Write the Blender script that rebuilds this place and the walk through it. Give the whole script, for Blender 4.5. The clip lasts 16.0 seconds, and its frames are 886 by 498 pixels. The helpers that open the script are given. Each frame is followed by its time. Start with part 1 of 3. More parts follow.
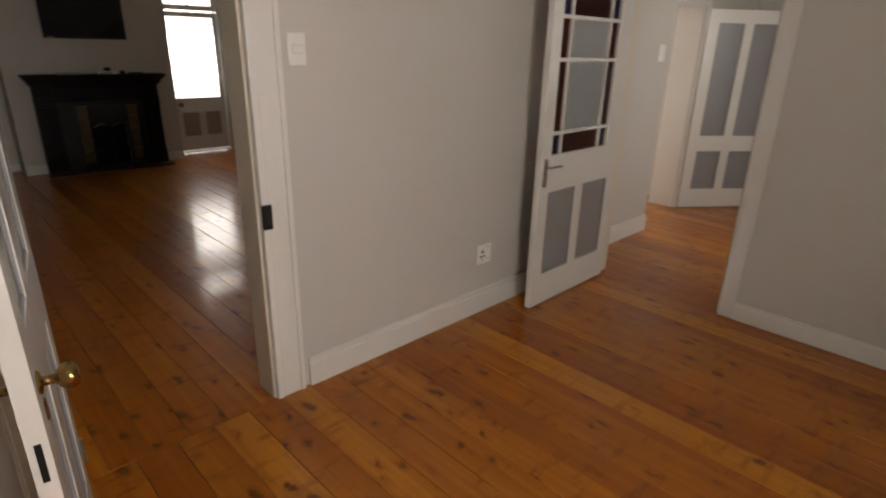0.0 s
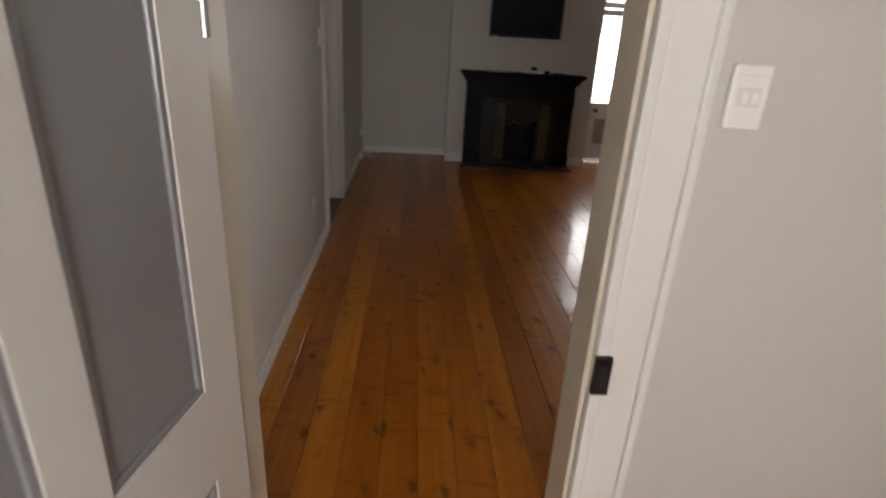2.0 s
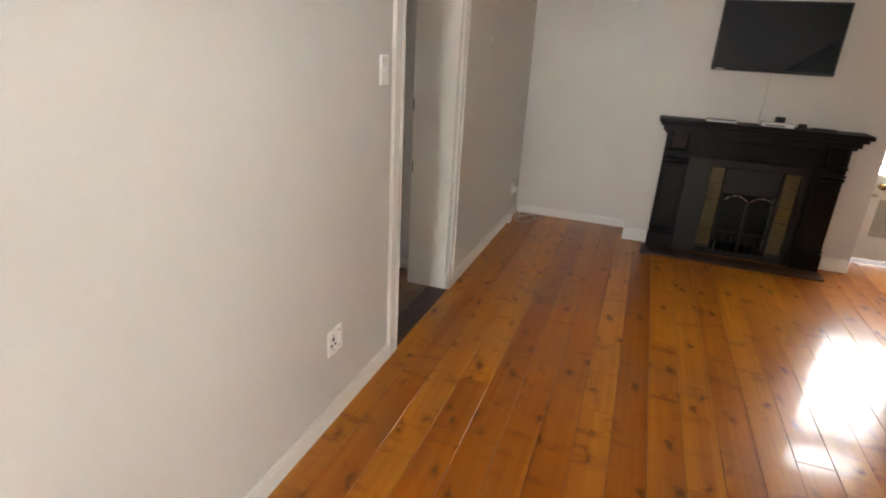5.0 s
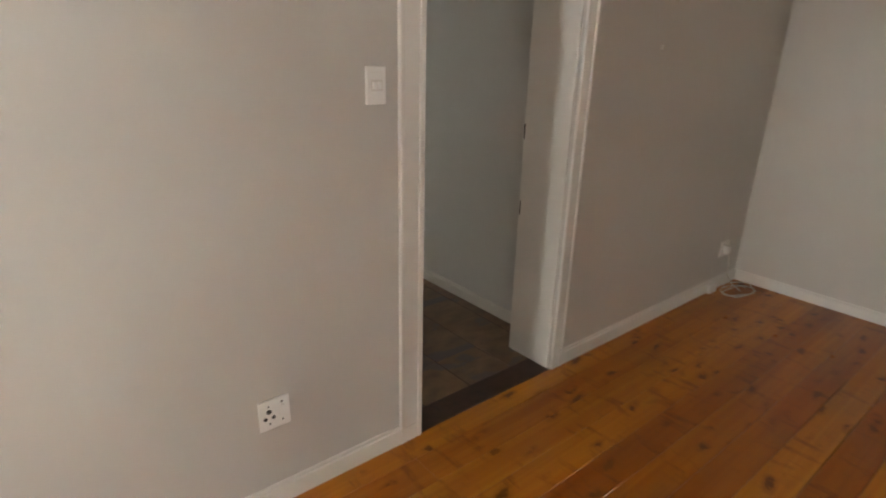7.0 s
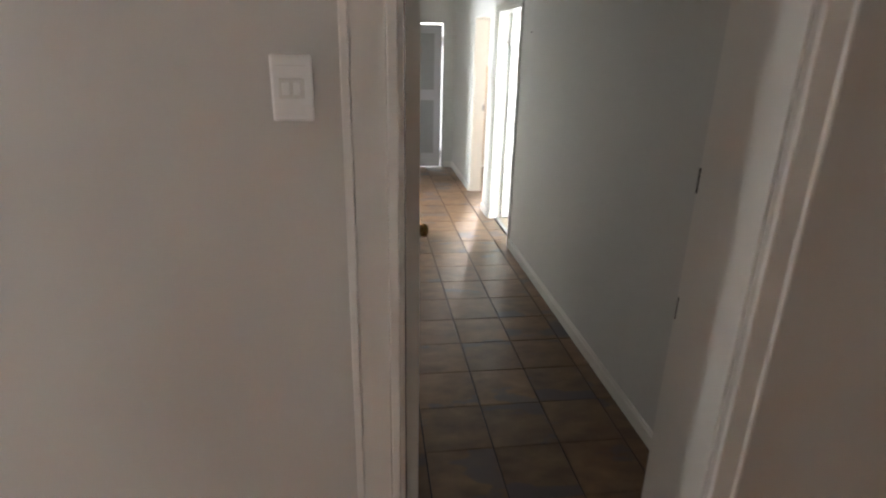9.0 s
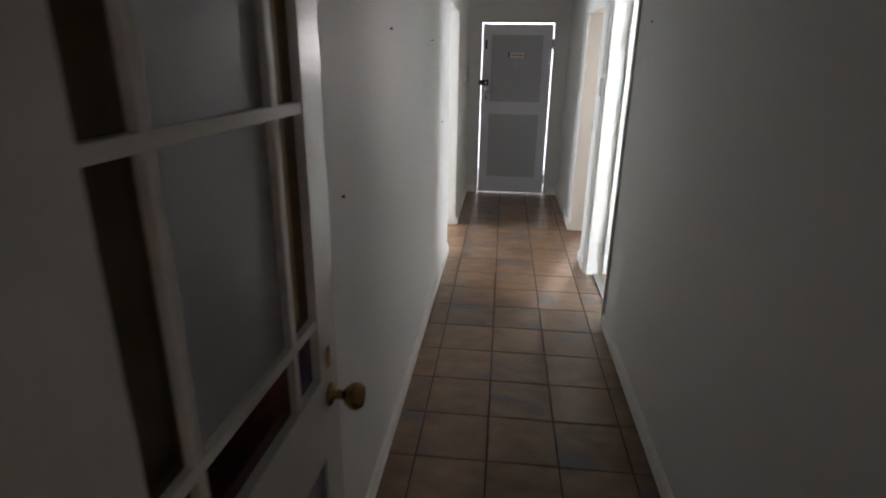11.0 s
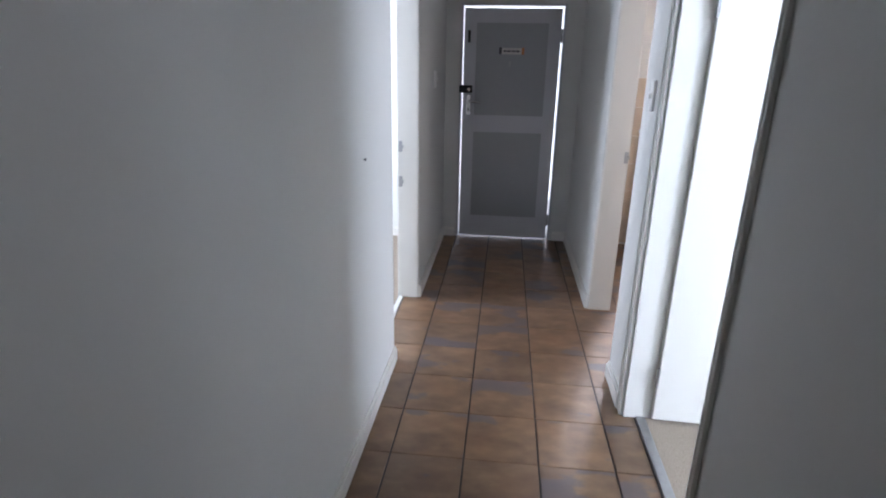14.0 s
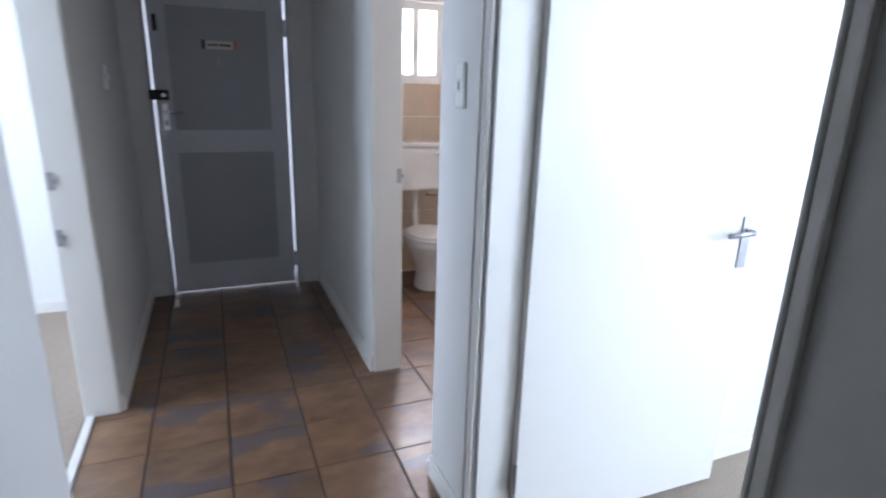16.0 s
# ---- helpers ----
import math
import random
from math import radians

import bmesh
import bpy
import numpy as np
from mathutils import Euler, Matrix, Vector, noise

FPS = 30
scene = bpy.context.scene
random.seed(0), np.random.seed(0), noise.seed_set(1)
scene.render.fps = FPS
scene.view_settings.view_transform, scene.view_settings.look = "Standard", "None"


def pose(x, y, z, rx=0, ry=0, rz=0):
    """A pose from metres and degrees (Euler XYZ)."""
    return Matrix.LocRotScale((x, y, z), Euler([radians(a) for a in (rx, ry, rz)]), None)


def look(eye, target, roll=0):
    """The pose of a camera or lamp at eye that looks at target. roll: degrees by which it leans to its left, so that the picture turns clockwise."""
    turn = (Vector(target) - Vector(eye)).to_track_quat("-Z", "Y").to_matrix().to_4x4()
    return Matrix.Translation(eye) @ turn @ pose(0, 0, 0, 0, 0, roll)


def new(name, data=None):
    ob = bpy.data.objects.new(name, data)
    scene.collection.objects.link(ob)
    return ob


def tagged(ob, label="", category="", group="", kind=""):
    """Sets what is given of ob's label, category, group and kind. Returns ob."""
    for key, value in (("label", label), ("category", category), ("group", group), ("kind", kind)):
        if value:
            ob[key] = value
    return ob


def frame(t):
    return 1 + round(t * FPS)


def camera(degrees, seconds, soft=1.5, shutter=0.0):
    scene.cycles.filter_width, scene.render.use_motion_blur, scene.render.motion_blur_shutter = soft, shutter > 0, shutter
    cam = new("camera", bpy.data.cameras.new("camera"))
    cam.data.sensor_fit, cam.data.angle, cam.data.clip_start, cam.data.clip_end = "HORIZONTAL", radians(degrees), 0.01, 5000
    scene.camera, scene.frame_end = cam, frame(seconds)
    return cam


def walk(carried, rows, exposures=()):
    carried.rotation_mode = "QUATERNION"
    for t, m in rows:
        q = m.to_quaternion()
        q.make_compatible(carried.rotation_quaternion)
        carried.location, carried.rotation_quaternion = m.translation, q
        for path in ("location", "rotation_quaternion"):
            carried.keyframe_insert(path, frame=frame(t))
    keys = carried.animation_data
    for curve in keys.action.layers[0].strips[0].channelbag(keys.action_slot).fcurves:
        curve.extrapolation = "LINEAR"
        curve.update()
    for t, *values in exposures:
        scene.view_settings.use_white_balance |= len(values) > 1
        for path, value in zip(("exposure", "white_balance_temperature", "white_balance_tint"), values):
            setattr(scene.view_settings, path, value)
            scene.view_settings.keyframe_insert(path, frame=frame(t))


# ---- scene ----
cam = camera(77.6, 16.0, 2.0, 0.4)
PATH = [
    (0, (-5.764, -0.169, 1.67), (-4.424, -1.484, 0.98), 1.4),
    (0.5, (-5.608, -0.325, 1.687), (-4.092, -1.43, 0.995), 2.1),
    (1, (-5.326, -0.462, 1.72), (-3.623, -1.238, 1.013), 3.4),
    (1.5, (-5.05, -0.61, 1.742), (-3.241, -1.044, 1.008), 2.6),
    (2, (-4.729, -0.74, 1.753), (-2.879, -0.859, 1.001), 3.3),
    (2.5, (-4.462, -0.842, 1.736), (-2.617, -0.711, 0.975), 3.4),
    (3, (-4.066, -0.811, 1.736), (-2.227, -0.608, 0.978), 3.8),
    (3.5, (-3.706, -0.873, 1.738), (-1.869, -0.615, 0.99), 3.6),
    (4, (-3.401, -0.955, 1.74), (-1.58, -0.59, 0.998), 3.5),
    (4.5, (-3.035, -1.025, 1.771), (-1.236, -0.549, 1.038), 3.4),
    (4.7, (-2.902, -1.082, 1.77), (-1.111, -0.563, 1.048), 3.4),
    (7, (-1.362, -1.766, 1.748), (-0.168, -0.313, 1.068), 1.4),
    (7.5, (-1.022, -1.74, 1.697), (-0.05, -0.126, 1.024), 1.5),
    (8, (-0.676, -1.6, 1.708), (0.102, 0.11, 1.023), 1.6),
    (8.5, (-0.34, -1.468, 1.718), (0.204, 0.329, 1.029), 1.9),
    (9, (-0.092, -1.231, 1.705), (0.161, 0.632, 1.023), 1.2),
    (11.5, (0.476, 0.4, 1.658), (0.271, 2.276, 0.998), 0.9),
    (12, (0.495, 0.709, 1.653), (0.284, 2.584, 0.989), 0.9),
    (12.5, (0.521, 1.036, 1.642), (0.306, 2.913, 0.987), 1.0),
    (13, (0.525, 1.408, 1.61), (0.308, 3.286, 0.958), 0.9),
    (13.5, (0.526, 1.73, 1.583), (0.313, 3.611, 0.938), 1.0),
    (14, (0.532, 2.036, 1.574), (0.332, 3.921, 0.936), 1.1),
    (14.5, (0.486, 2.307, 1.539), (0.345, 4.199, 0.907), 1.2),
    (15, (0.439, 2.553, 1.538), (0.567, 4.448, 0.913), 1.2),
    (15.5, (0.433, 2.783, 1.515), (0.86, 4.638, 0.903), 1.4),
    (16, (0.468, 3.02, 1.448), (1.211, 4.80, 0.889), 1.6),
]
EXPOSURES = [
    (0, 0.15, 7700, 16), (0.5, -0.05, 7500, 16), (1, -0.25, 7300, 15), (1.5, 0.0, 7100, 14), (2, 0.65, 7000, 13), (2.5, 1.45, 7100, 12), (3, 1.85, 7200, 11),
    (3.5, 2.15, 7300, 11), (4.7, 2.65, 7000, 11), (7, 2.2, 7300, 11), (8.5, 2.0, 6900, 11), (9, 1.65, 6800, 12), (11.3, 0.6, 6500, 16), (13, 0.5, 6000, 18), (14.5, 0.42, 5800, 18), (16, 0.22, 5600, 17),
]
walk(cam, [(t, look(eye, target, roll)) for t, eye, target, roll in PATH], EXPOSURES)

# ---- light ----
world = bpy.data.worlds.new("world")
scene.world = world
world.use_nodes = True
wn = world.node_tree.nodes
sky = wn.new("ShaderNodeTexSky")
sky.sky_type, sky.sun_disc = "NISHITA", False
sky.sun_elevation, sky.sun_rotation = radians(48), radians(120)
wn["Background"].inputs[1].default_value = 0.15
world.node_tree.links.new(sky.outputs[0], wn["Background"].inputs[0])


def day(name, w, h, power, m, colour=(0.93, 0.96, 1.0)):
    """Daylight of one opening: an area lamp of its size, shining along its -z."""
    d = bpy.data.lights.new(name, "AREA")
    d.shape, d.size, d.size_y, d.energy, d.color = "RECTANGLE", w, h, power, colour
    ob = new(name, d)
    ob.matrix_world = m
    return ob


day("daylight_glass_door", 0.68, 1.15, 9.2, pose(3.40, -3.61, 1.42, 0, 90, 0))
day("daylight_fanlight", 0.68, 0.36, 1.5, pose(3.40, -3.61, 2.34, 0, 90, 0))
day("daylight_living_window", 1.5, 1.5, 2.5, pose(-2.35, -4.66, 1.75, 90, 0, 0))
# unseen source behind the camera, added to light the hall
day("daylight_hall_added", 1.1, 1.5, 48, pose(-7.36, -0.75, 1.75, 0, -90, 0))
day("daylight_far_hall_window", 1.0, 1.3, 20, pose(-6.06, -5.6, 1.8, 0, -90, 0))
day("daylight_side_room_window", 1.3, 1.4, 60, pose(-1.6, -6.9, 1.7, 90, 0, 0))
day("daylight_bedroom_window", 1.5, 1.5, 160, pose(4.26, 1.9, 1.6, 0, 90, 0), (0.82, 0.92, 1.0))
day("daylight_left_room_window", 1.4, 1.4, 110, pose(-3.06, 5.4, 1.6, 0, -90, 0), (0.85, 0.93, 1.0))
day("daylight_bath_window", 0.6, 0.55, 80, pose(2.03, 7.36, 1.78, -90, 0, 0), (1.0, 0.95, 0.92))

# ---- materials ----


class Mat:
    """A small builder of node materials."""

    def __init__(self, name, rough=0.5, metal=0.0, coat=0.0):
        self.m = bpy.data.materials.new(name)
        self.m.use_nodes = True
        self.t = self.m.node_tree
        self.b = self.t.nodes["Principled BSDF"]
        self.b.inputs["Roughness"].default_value = rough
        self.b.inputs["Metallic"].default_value = metal
        self.b.inputs["Coat Weight"].default_value = coat
        self.b.inputs["Coat Roughness"].default_value = 0.08
        self.co = self.n("ShaderNodeTexCoord").outputs["Object"]

    def n(self, kind):
        return self.t.nodes.new(kind)

    def link(self, a, b):
        self.t.links.new(a, b)

    def stretch(self, sx, sy, sz, source=None):
        v = self.n("ShaderNodeMapping")
        v.inputs["Scale"].default_value = (sx, sy, sz)
        self.link(source or self.co, v.inputs["Vector"])
        return v.outputs[0]

    def shifted(self):
        """Object coordinates moved by a random step for each object."""
        info = self.n("ShaderNodeObjectInfo")
        mul = self.n("ShaderNodeVectorMath")
        mul.operation = "SCALE"
        mul.inputs[0].default_value = (37.0, 19.0, 11.0)
        self.link(info.outputs["Random"], mul.inputs["Scale"])
        add = self.n("ShaderNodeVectorMath")
        self.link(self.co, add.inputs[0])
        self.link(mul.outputs[0], add.inputs[1])
        return add.outputs[0], info.outputs["Random"]

    def noise(self, scale, detail=3.0, vec=None, rough=0.55):
        x = self.n("ShaderNodeTexNoise")
        x.inputs["Scale"].default_value, x.inputs["Detail"].default_value = scale, detail
        x.inputs["Roughness"].default_value = rough
        self.link(vec or self.co, x.inputs["Vector"])
        return x.outputs["Fac"]

    def ramp(self, fac, stops):
        r = self.n("ShaderNodeValToRGB")
        e = r.color_ramp.elements
        while len(e) < len(stops):
            e.new(0.5)
        for el, (p, c) in zip(e, stops):
            el.position, el.color = p, (*c, 1) if len(c) == 3 else c
        self.link(fac, r.inputs[0])
        return r.outputs[0]

    def mix(self, fac, a, b, how="MIX"):
        x = self.n("ShaderNodeMix")
        x.data_type, x.blend_type = "RGBA", how
        if isinstance(fac, float):
            x.inputs[0].default_value = fac
        else:
            self.link(fac, x.inputs[0])
        for s, v in ((6, a), (7, b)):
            if isinstance(v, tuple):
                x.inputs[s].default_value = (*v, 1)
            else:
                self.link(v, x.inputs[s])
        return x.outputs[2]

    def colour(self, c):
        self.link(c, self.b.inputs["Base Color"])

    def rough(self, fac, lo, hi):
        r = self.n("ShaderNodeMapRange")
        r.inputs[3].default_value, r.inputs[4].default_value = lo, hi
        self.link(fac, r.inputs[0])
        self.link(r.outputs[0], self.b.inputs["Roughness"])

    def bump(self, fac, strength, dist=0.002):
        b = self.n("ShaderNodeBump")
        b.inputs["Strength"].default_value, b.inputs["Distance"].default_value = strength, dist
        self.link(fac, b.inputs["Height"])
        self.link(b.outputs[0], self.b.inputs["Normal"])


def painted(name, c, rough=0.5, vary=0.08, grain=90.0, bump=0.08, coat=0.0):
    """Paint with roller or brush texture, faint stains and scuffs."""
    k = Mat(name, rough, 0, coat)
    d = tuple(v * (1 - vary) for v in c)
    e = tuple(v * (1 - 2.2 * vary) for v in c)
    base = k.ramp(k.noise(1.1, 4), [(0.3, d), (0.7, c)])
    fine = k.ramp(k.noise(9, 5), [(0.6, (0, 0, 0)), (0.9, (0.3, 0.3, 0.3))])
    k.colour(k.mix(fine, base, e))
    k.rough(k.noise(4, 4), rough - 0.03, rough + 0.05)
    k.bump(k.noise(grain, 3), bump)
    return k.m


def plain(name, c, rough=0.4, metal=0.0, scale=30.0, vary=0.12, bump=0.05, gloss=0.5):
    k = Mat(name, rough, metal)
    k.b.inputs["Specular IOR Level"].default_value = gloss
    k.colour(k.ramp(k.noise(scale, 3), [(0.3, tuple(v * (1 - vary) for v in c)), (0.7, c)]))
    k.rough(k.noise(scale * 0.6, 3), max(0.02, rough - 0.06), rough + 0.08)
    k.bump(k.noise(scale * 3, 2), bump, 0.001)
    return k.m


def pine():
    """Varnished pine board, grain along x, small dark knots, cross smears and worn spots."""
    k = Mat("varnished_pine", 0.2, 0, 0.45)
    v, rnd = k.shifted()
    grain = k.noise(1.0, 4, k.stretch(0.5, 34, 8, v), 0.55)
    broad = k.noise(1.0, 3, k.stretch(0.7, 6, 3, v))
    c = k.ramp(grain, [(0.25, (0.36, 0.112, 0.011)), (0.5, (0.425, 0.144, 0.015)), (0.78, (0.49, 0.185, 0.022))])
    c = k.mix(k.ramp(broad, [(0.42, (0, 0, 0)), (0.72, (0.7, 0.7, 0.7))]), c, (0.29, 0.078, 0.009))
    tone = k.ramp(rnd, [(0.0, (0.80, 0.68, 0.55)), (0.35, (0.96, 0.90, 0.78)), (0.7, (1.08, 1.10, 0.95)), (1.0, (1.22, 1.36, 1.15))])
    c = k.mix(1.0, c, tone, "MULTIPLY")
    smear = k.noise(1.0, 4, k.stretch(14, 3.2, 1, v), 0.6)
    c = k.mix(k.ramp(smear, [(0.56, (0, 0, 0)), (0.72, (0.7, 0.7, 0.7))]), c, (0.17, 0.045, 0.008))
    wob = k.n("ShaderNodeVectorMath")
    k.link(k.stretch(4.6, 9.5, 0.0, v), wob.inputs[0])
    k.link(k.noise(9, 3, v), wob.inputs[1])
    vor = k.n("ShaderNodeTexVoronoi")
    vor.inputs["Scale"].default_value = 1.0
    k.link(wob.outputs[0], vor.inputs["Vector"])
    knot = k.ramp(vor.outputs["Distance"], [(0.0, (0.95, 0.95, 0.95)), (0.13, (0.85, 0.85, 0.85)), (0.19, (0.35, 0.35, 0.35)), (0.34, (0, 0, 0))])
    few = k.ramp(k.noise(2.2, 2, v), [(0.36, (0, 0, 0)), (0.46, (1, 1, 1))])
    c = k.mix(k.mix(1.0, knot, few, "MULTIPLY"), c, (0.115, 0.03, 0.005))
    c = k.mix(k.ramp(k.noise(3.5, 6, v), [(0.62, (0, 0, 0)), (0.8, (0.5, 0.5, 0.5))]), c, (0.20, 0.06, 0.014))
    k.colour(c)
    k.rough(k.noise(2.5, 3), 0.24, 0.34)
    k.bump(grain, 0.12, 0.001)
    k.b.inputs["Specular IOR Level"].default_value = 0.16
    k.b.inputs["Coat Roughness"].default_value = 0.06
    return k.m


def slate_tile():
    """Brown glazed floor tile with clouded patches, tinted blue-grey for the reflected daylight."""
    k = Mat("brown_slate_tile", 0.4, 0, 0.1)
    v, rnd = k.shifted()
    c = k.ramp(k.noise(6.0, 6, k.stretch(1, 1.7, 1, v)), [(0.3, (0.125, 0.072, 0.042)), (0.55, (0.20, 0.122, 0.070)), (0.8, (0.28, 0.18, 0.105))])
    c = k.mix(k.ramp(k.noise(4.2, 2, v), [(0.48, (0, 0, 0)), (0.75, (0.55, 0.55, 0.55))]), c, (0.185, 0.094, 0.048))
    # cloudy mottling; its blue-grey is reflected daylight put into the colour
    cloud = k.noise(3.1, 5, k.stretch(0.8, 1.5, 1, v), 0.5)
    c = k.mix(k.ramp(cloud, [(0.575, (0, 0, 0)), (0.605, (0.7, 0.7, 0.7)), (0.75, (0.95, 0.95, 0.95))]), c, (0.105, 0.090, 0.098))
    tone = k.ramp(rnd, [(0.0, (0.82, 0.84, 0.88)), (1.0, (1.12, 1.08, 1.02))])
    k.colour(k.mix(1.0, c, tone, "MULTIPLY"))
    k.rough(k.noise(14, 5, v), 0.30, 0.50)
    k.bump(k.noise(22, 5, v), 0.22, 0.002)
    return k.m


def glass(name, c, rough=0.02, alpha=1.0):
    k = Mat(name, rough)
    k.b.inputs["Base Color"].default_value = (*c, 1)
    k.b.inputs["Transmission Weight"].default_value = alpha
    k.b.inputs["IOR"].default_value = 1.45
    k.bump(k.noise(60, 2), 0.05, 0.001)
    return k.m


def marked(name, c, spot, scale=60.0, rough=0.5):
    """Dark board with light chips and scuffs."""
    k = Mat(name, rough)
    base = k.ramp(k.noise(8, 5), [(0.3, tuple(v * 0.6 for v in c)), (0.7, c)])
    k.colour(k.mix(k.ramp(k.noise(scale, 5), [(0.68, (0, 0, 0)), (0.72, (1, 1, 1))]), base, spot))
    k.bump(k.noise(40, 4), 0.2)
    return k.m


def carpeted():
    k = Mat("beige_carpet_pile", 0.95)
    k.colour(k.ramp(k.noise(160, 3), [(0.3, (0.25, 0.20, 0.155)), (0.7, (0.42, 0.35, 0.28))]))
    k.bump(k.noise(240, 2), 0.8, 0.006)
    return k.m


WALL = painted("grey_wall_paint", (0.60, 0.578, 0.535), 0.50, 0.03, 70, 0.10)
PASSAGE = painted("cool_grey_wall_paint", (0.66, 0.658, 0.632), 0.62, 0.03, 60, 0.10)
BEDROOM = painted("pale_room_paint", (0.74, 0.75, 0.74), 0.55, 0.03)
CEIL = painted("white_ceiling_paint", (0.78, 0.78, 0.76), 0.7, 0.03)
TRIM = painted("white_gloss_paint", (0.76, 0.745, 0.70), 0.32, 0.02, 45, 0.03, 0.1)
CREAM = painted("cream_gloss_paint", (0.64, 0.58, 0.47), 0.34, 0.05, 45, 0.12, 0.2)
DOOR = painted("white_door_paint", (0.74, 0.725, 0.68), 0.24, 0.025, 40, 0.14, 0.3)
GREYP = painted("grey_panel_paint", (0.27, 0.27, 0.275), 0.30, 0.06, 45, 0.12, 0.3)
BDOOR = painted("pale_grey_door_paint", (0.56, 0.57, 0.60), 0.4, 0.05, 45, 0.12)
BPANEL = painted("mid_grey_board_paint", (0.36, 0.37, 0.385), 0.45, 0.05, 45, 0.12)
LOUVRE = painted("dull_taupe_panel_paint", (0.40, 0.36, 0.30), 0.5, 0.06)
PINE = pine()
TILE = slate_tile()
GROUT = plain("dark_grout", (0.045, 0.038, 0.034), 0.9, 0, 60)
SUB = plain("dark_joint", (0.03, 0.013, 0.006), 0.9, 0, 40)
DARKWOOD = plain("dark_stained_threshold", (0.060, 0.024, 0.014), 0.38, 0, 18, 0.5)
BLACKP = plain("black_painted_timber", (0.0065, 0.005, 0.0065), 0.45, 0, 25, 0.4, 0.12, 0.16)
IRON = plain("cast_iron", (0.014, 0.014, 0.015), 0.5, 0.3, 50, 0.4, 0.3)
SOOT = plain("sooty_brick", (0.014, 0.012, 0.011), 0.95, 0, 20, 0.5, 0.4)
HTILE = marked("old_glazed_tile", (0.095, 0.068, 0.024), (0.035, 0.022, 0.013), 9, 0.3)
RIM = plain("worn_steel_rim", (0.55, 0.52, 0.47), 0.25, 1.0)
BRASS = plain("aged_brass", (0.42, 0.27, 0.10), 0.24, 1.0, 40, 0.4)
CHROME = plain("chrome", (0.72, 0.72, 0.72), 0.14, 1.0)
STEEL = plain("dull_steel", (0.40, 0.40, 0.41), 0.38, 1.0)
BLACK = plain("black_plastic", (0.010, 0.010, 0.012), 0.4, gloss=0.3)
SCREEN = plain("dark_screen", (0.004, 0.005, 0.008), 0.25, 0, 0.4, 0.1, 0.0, 0.2)
PLASTIC = plain("white_plastic", (0.86, 0.85, 0.82), 0.3, 0, 20, 0.05)
BEIGE = plain("aged_white_plastic", (0.76, 0.74, 0.69), 0.35, 0, 20, 0.08)
# near-black colour for the shade inside holes that are not cut
HOLE = plain("hole_shade", (0.02, 0.018, 0.016), 0.7)
CERAMIC = plain("white_glazed_ceramic", (0.80, 0.79, 0.77), 0.10, 0, 6, 0.03, 0.0)
BATHTILE = plain("beige_wall_tile", (0.62, 0.50, 0.38), 0.18, 0, 9, 0.12)
CARPET = carpeted()
PANE = glass("clear_pane", (0.96, 0.97, 0.97))
FROST = glass("frosted_pane", (0.80, 0.84, 0.85), 0.45, 0.85)
REDG = glass("dark_red_pane", (0.20, 0.012, 0.010), 0.08)
BLUEG = glass("deep_blue_pane", (0.03, 0.02, 0.22), 0.08)
AMBER = glass("amber_pane", (0.24, 0.13, 0.014), 0.08)
BOARD = marked("dark_scuffed_board", (0.040, 0.026, 0.020), (0.55, 0.53, 0.50), 26)
PAPER = plain("faded_paper", (0.66, 0.64, 0.58), 0.6, 0, 40, 0.1)
INK = plain("dark_ink", (0.05, 0.05, 0.06), 0.6)
ORANGE = plain("orange_tape", (0.55, 0.22, 0.08), 0.5)
WIRE = plain("pale_cable", (0.60, 0.56, 0.48), 0.5)
EARTH = plain("pale_paving", (0.42, 0.40, 0.36), 0.9, 0, 3, 0.3)

# ---- building blocks ----


def box(bm, x0, x1, y0, y1, z0, z1, bev=0.0):
    vs = [bm.verts.new(p) for p in ((x0, y0, z0), (x1, y0, z0), (x1, y1, z0), (x0, y1, z0), (x0, y0, z1), (x1, y0, z1), (x1, y1, z1), (x0, y1, z1))]
    fs = [bm.faces.new([vs[i] for i in f]) for f in ((3, 2, 1, 0), (4, 5, 6, 7), (0, 1, 5, 4), (1, 2, 6, 5), (2, 3, 7, 6), (3, 0, 4, 7))]
    if bev:
        es = list({e for f in fs for e in f.edges})
        bmesh.ops.bevel(bm, geom=es, offset=bev, segments=2, affect="EDGES", profile=0.5)
    return bm


def boxes(*rows, bev=0.0):
    bm = bmesh.new()
    for r in rows:
        box(bm, *r, bev)
    return bm


def lathe(profile, seg=24, sx=1.0, sy=1.0):
    """Turned solid about z from (radius, height) rows."""
    bm = bmesh.new()
    rings = []
    for r, z in profile:
        rings.append([bm.verts.new((r * sx * math.cos(2 * math.pi * i / seg), r * sy * math.sin(2 * math.pi * i / seg), z)) for i in range(seg)])
    for a, b in zip(rings, rings[1:]):
        for i in range(seg):
            bm.faces.new((a[i], a[(i + 1) % seg], b[(i + 1) % seg], b[i]))
    bm.faces.new(rings[0][::-1])
    bm.faces.new(rings[-1])
    return bm


def turned(bm, m):
    bm.transform(m)
    return bm


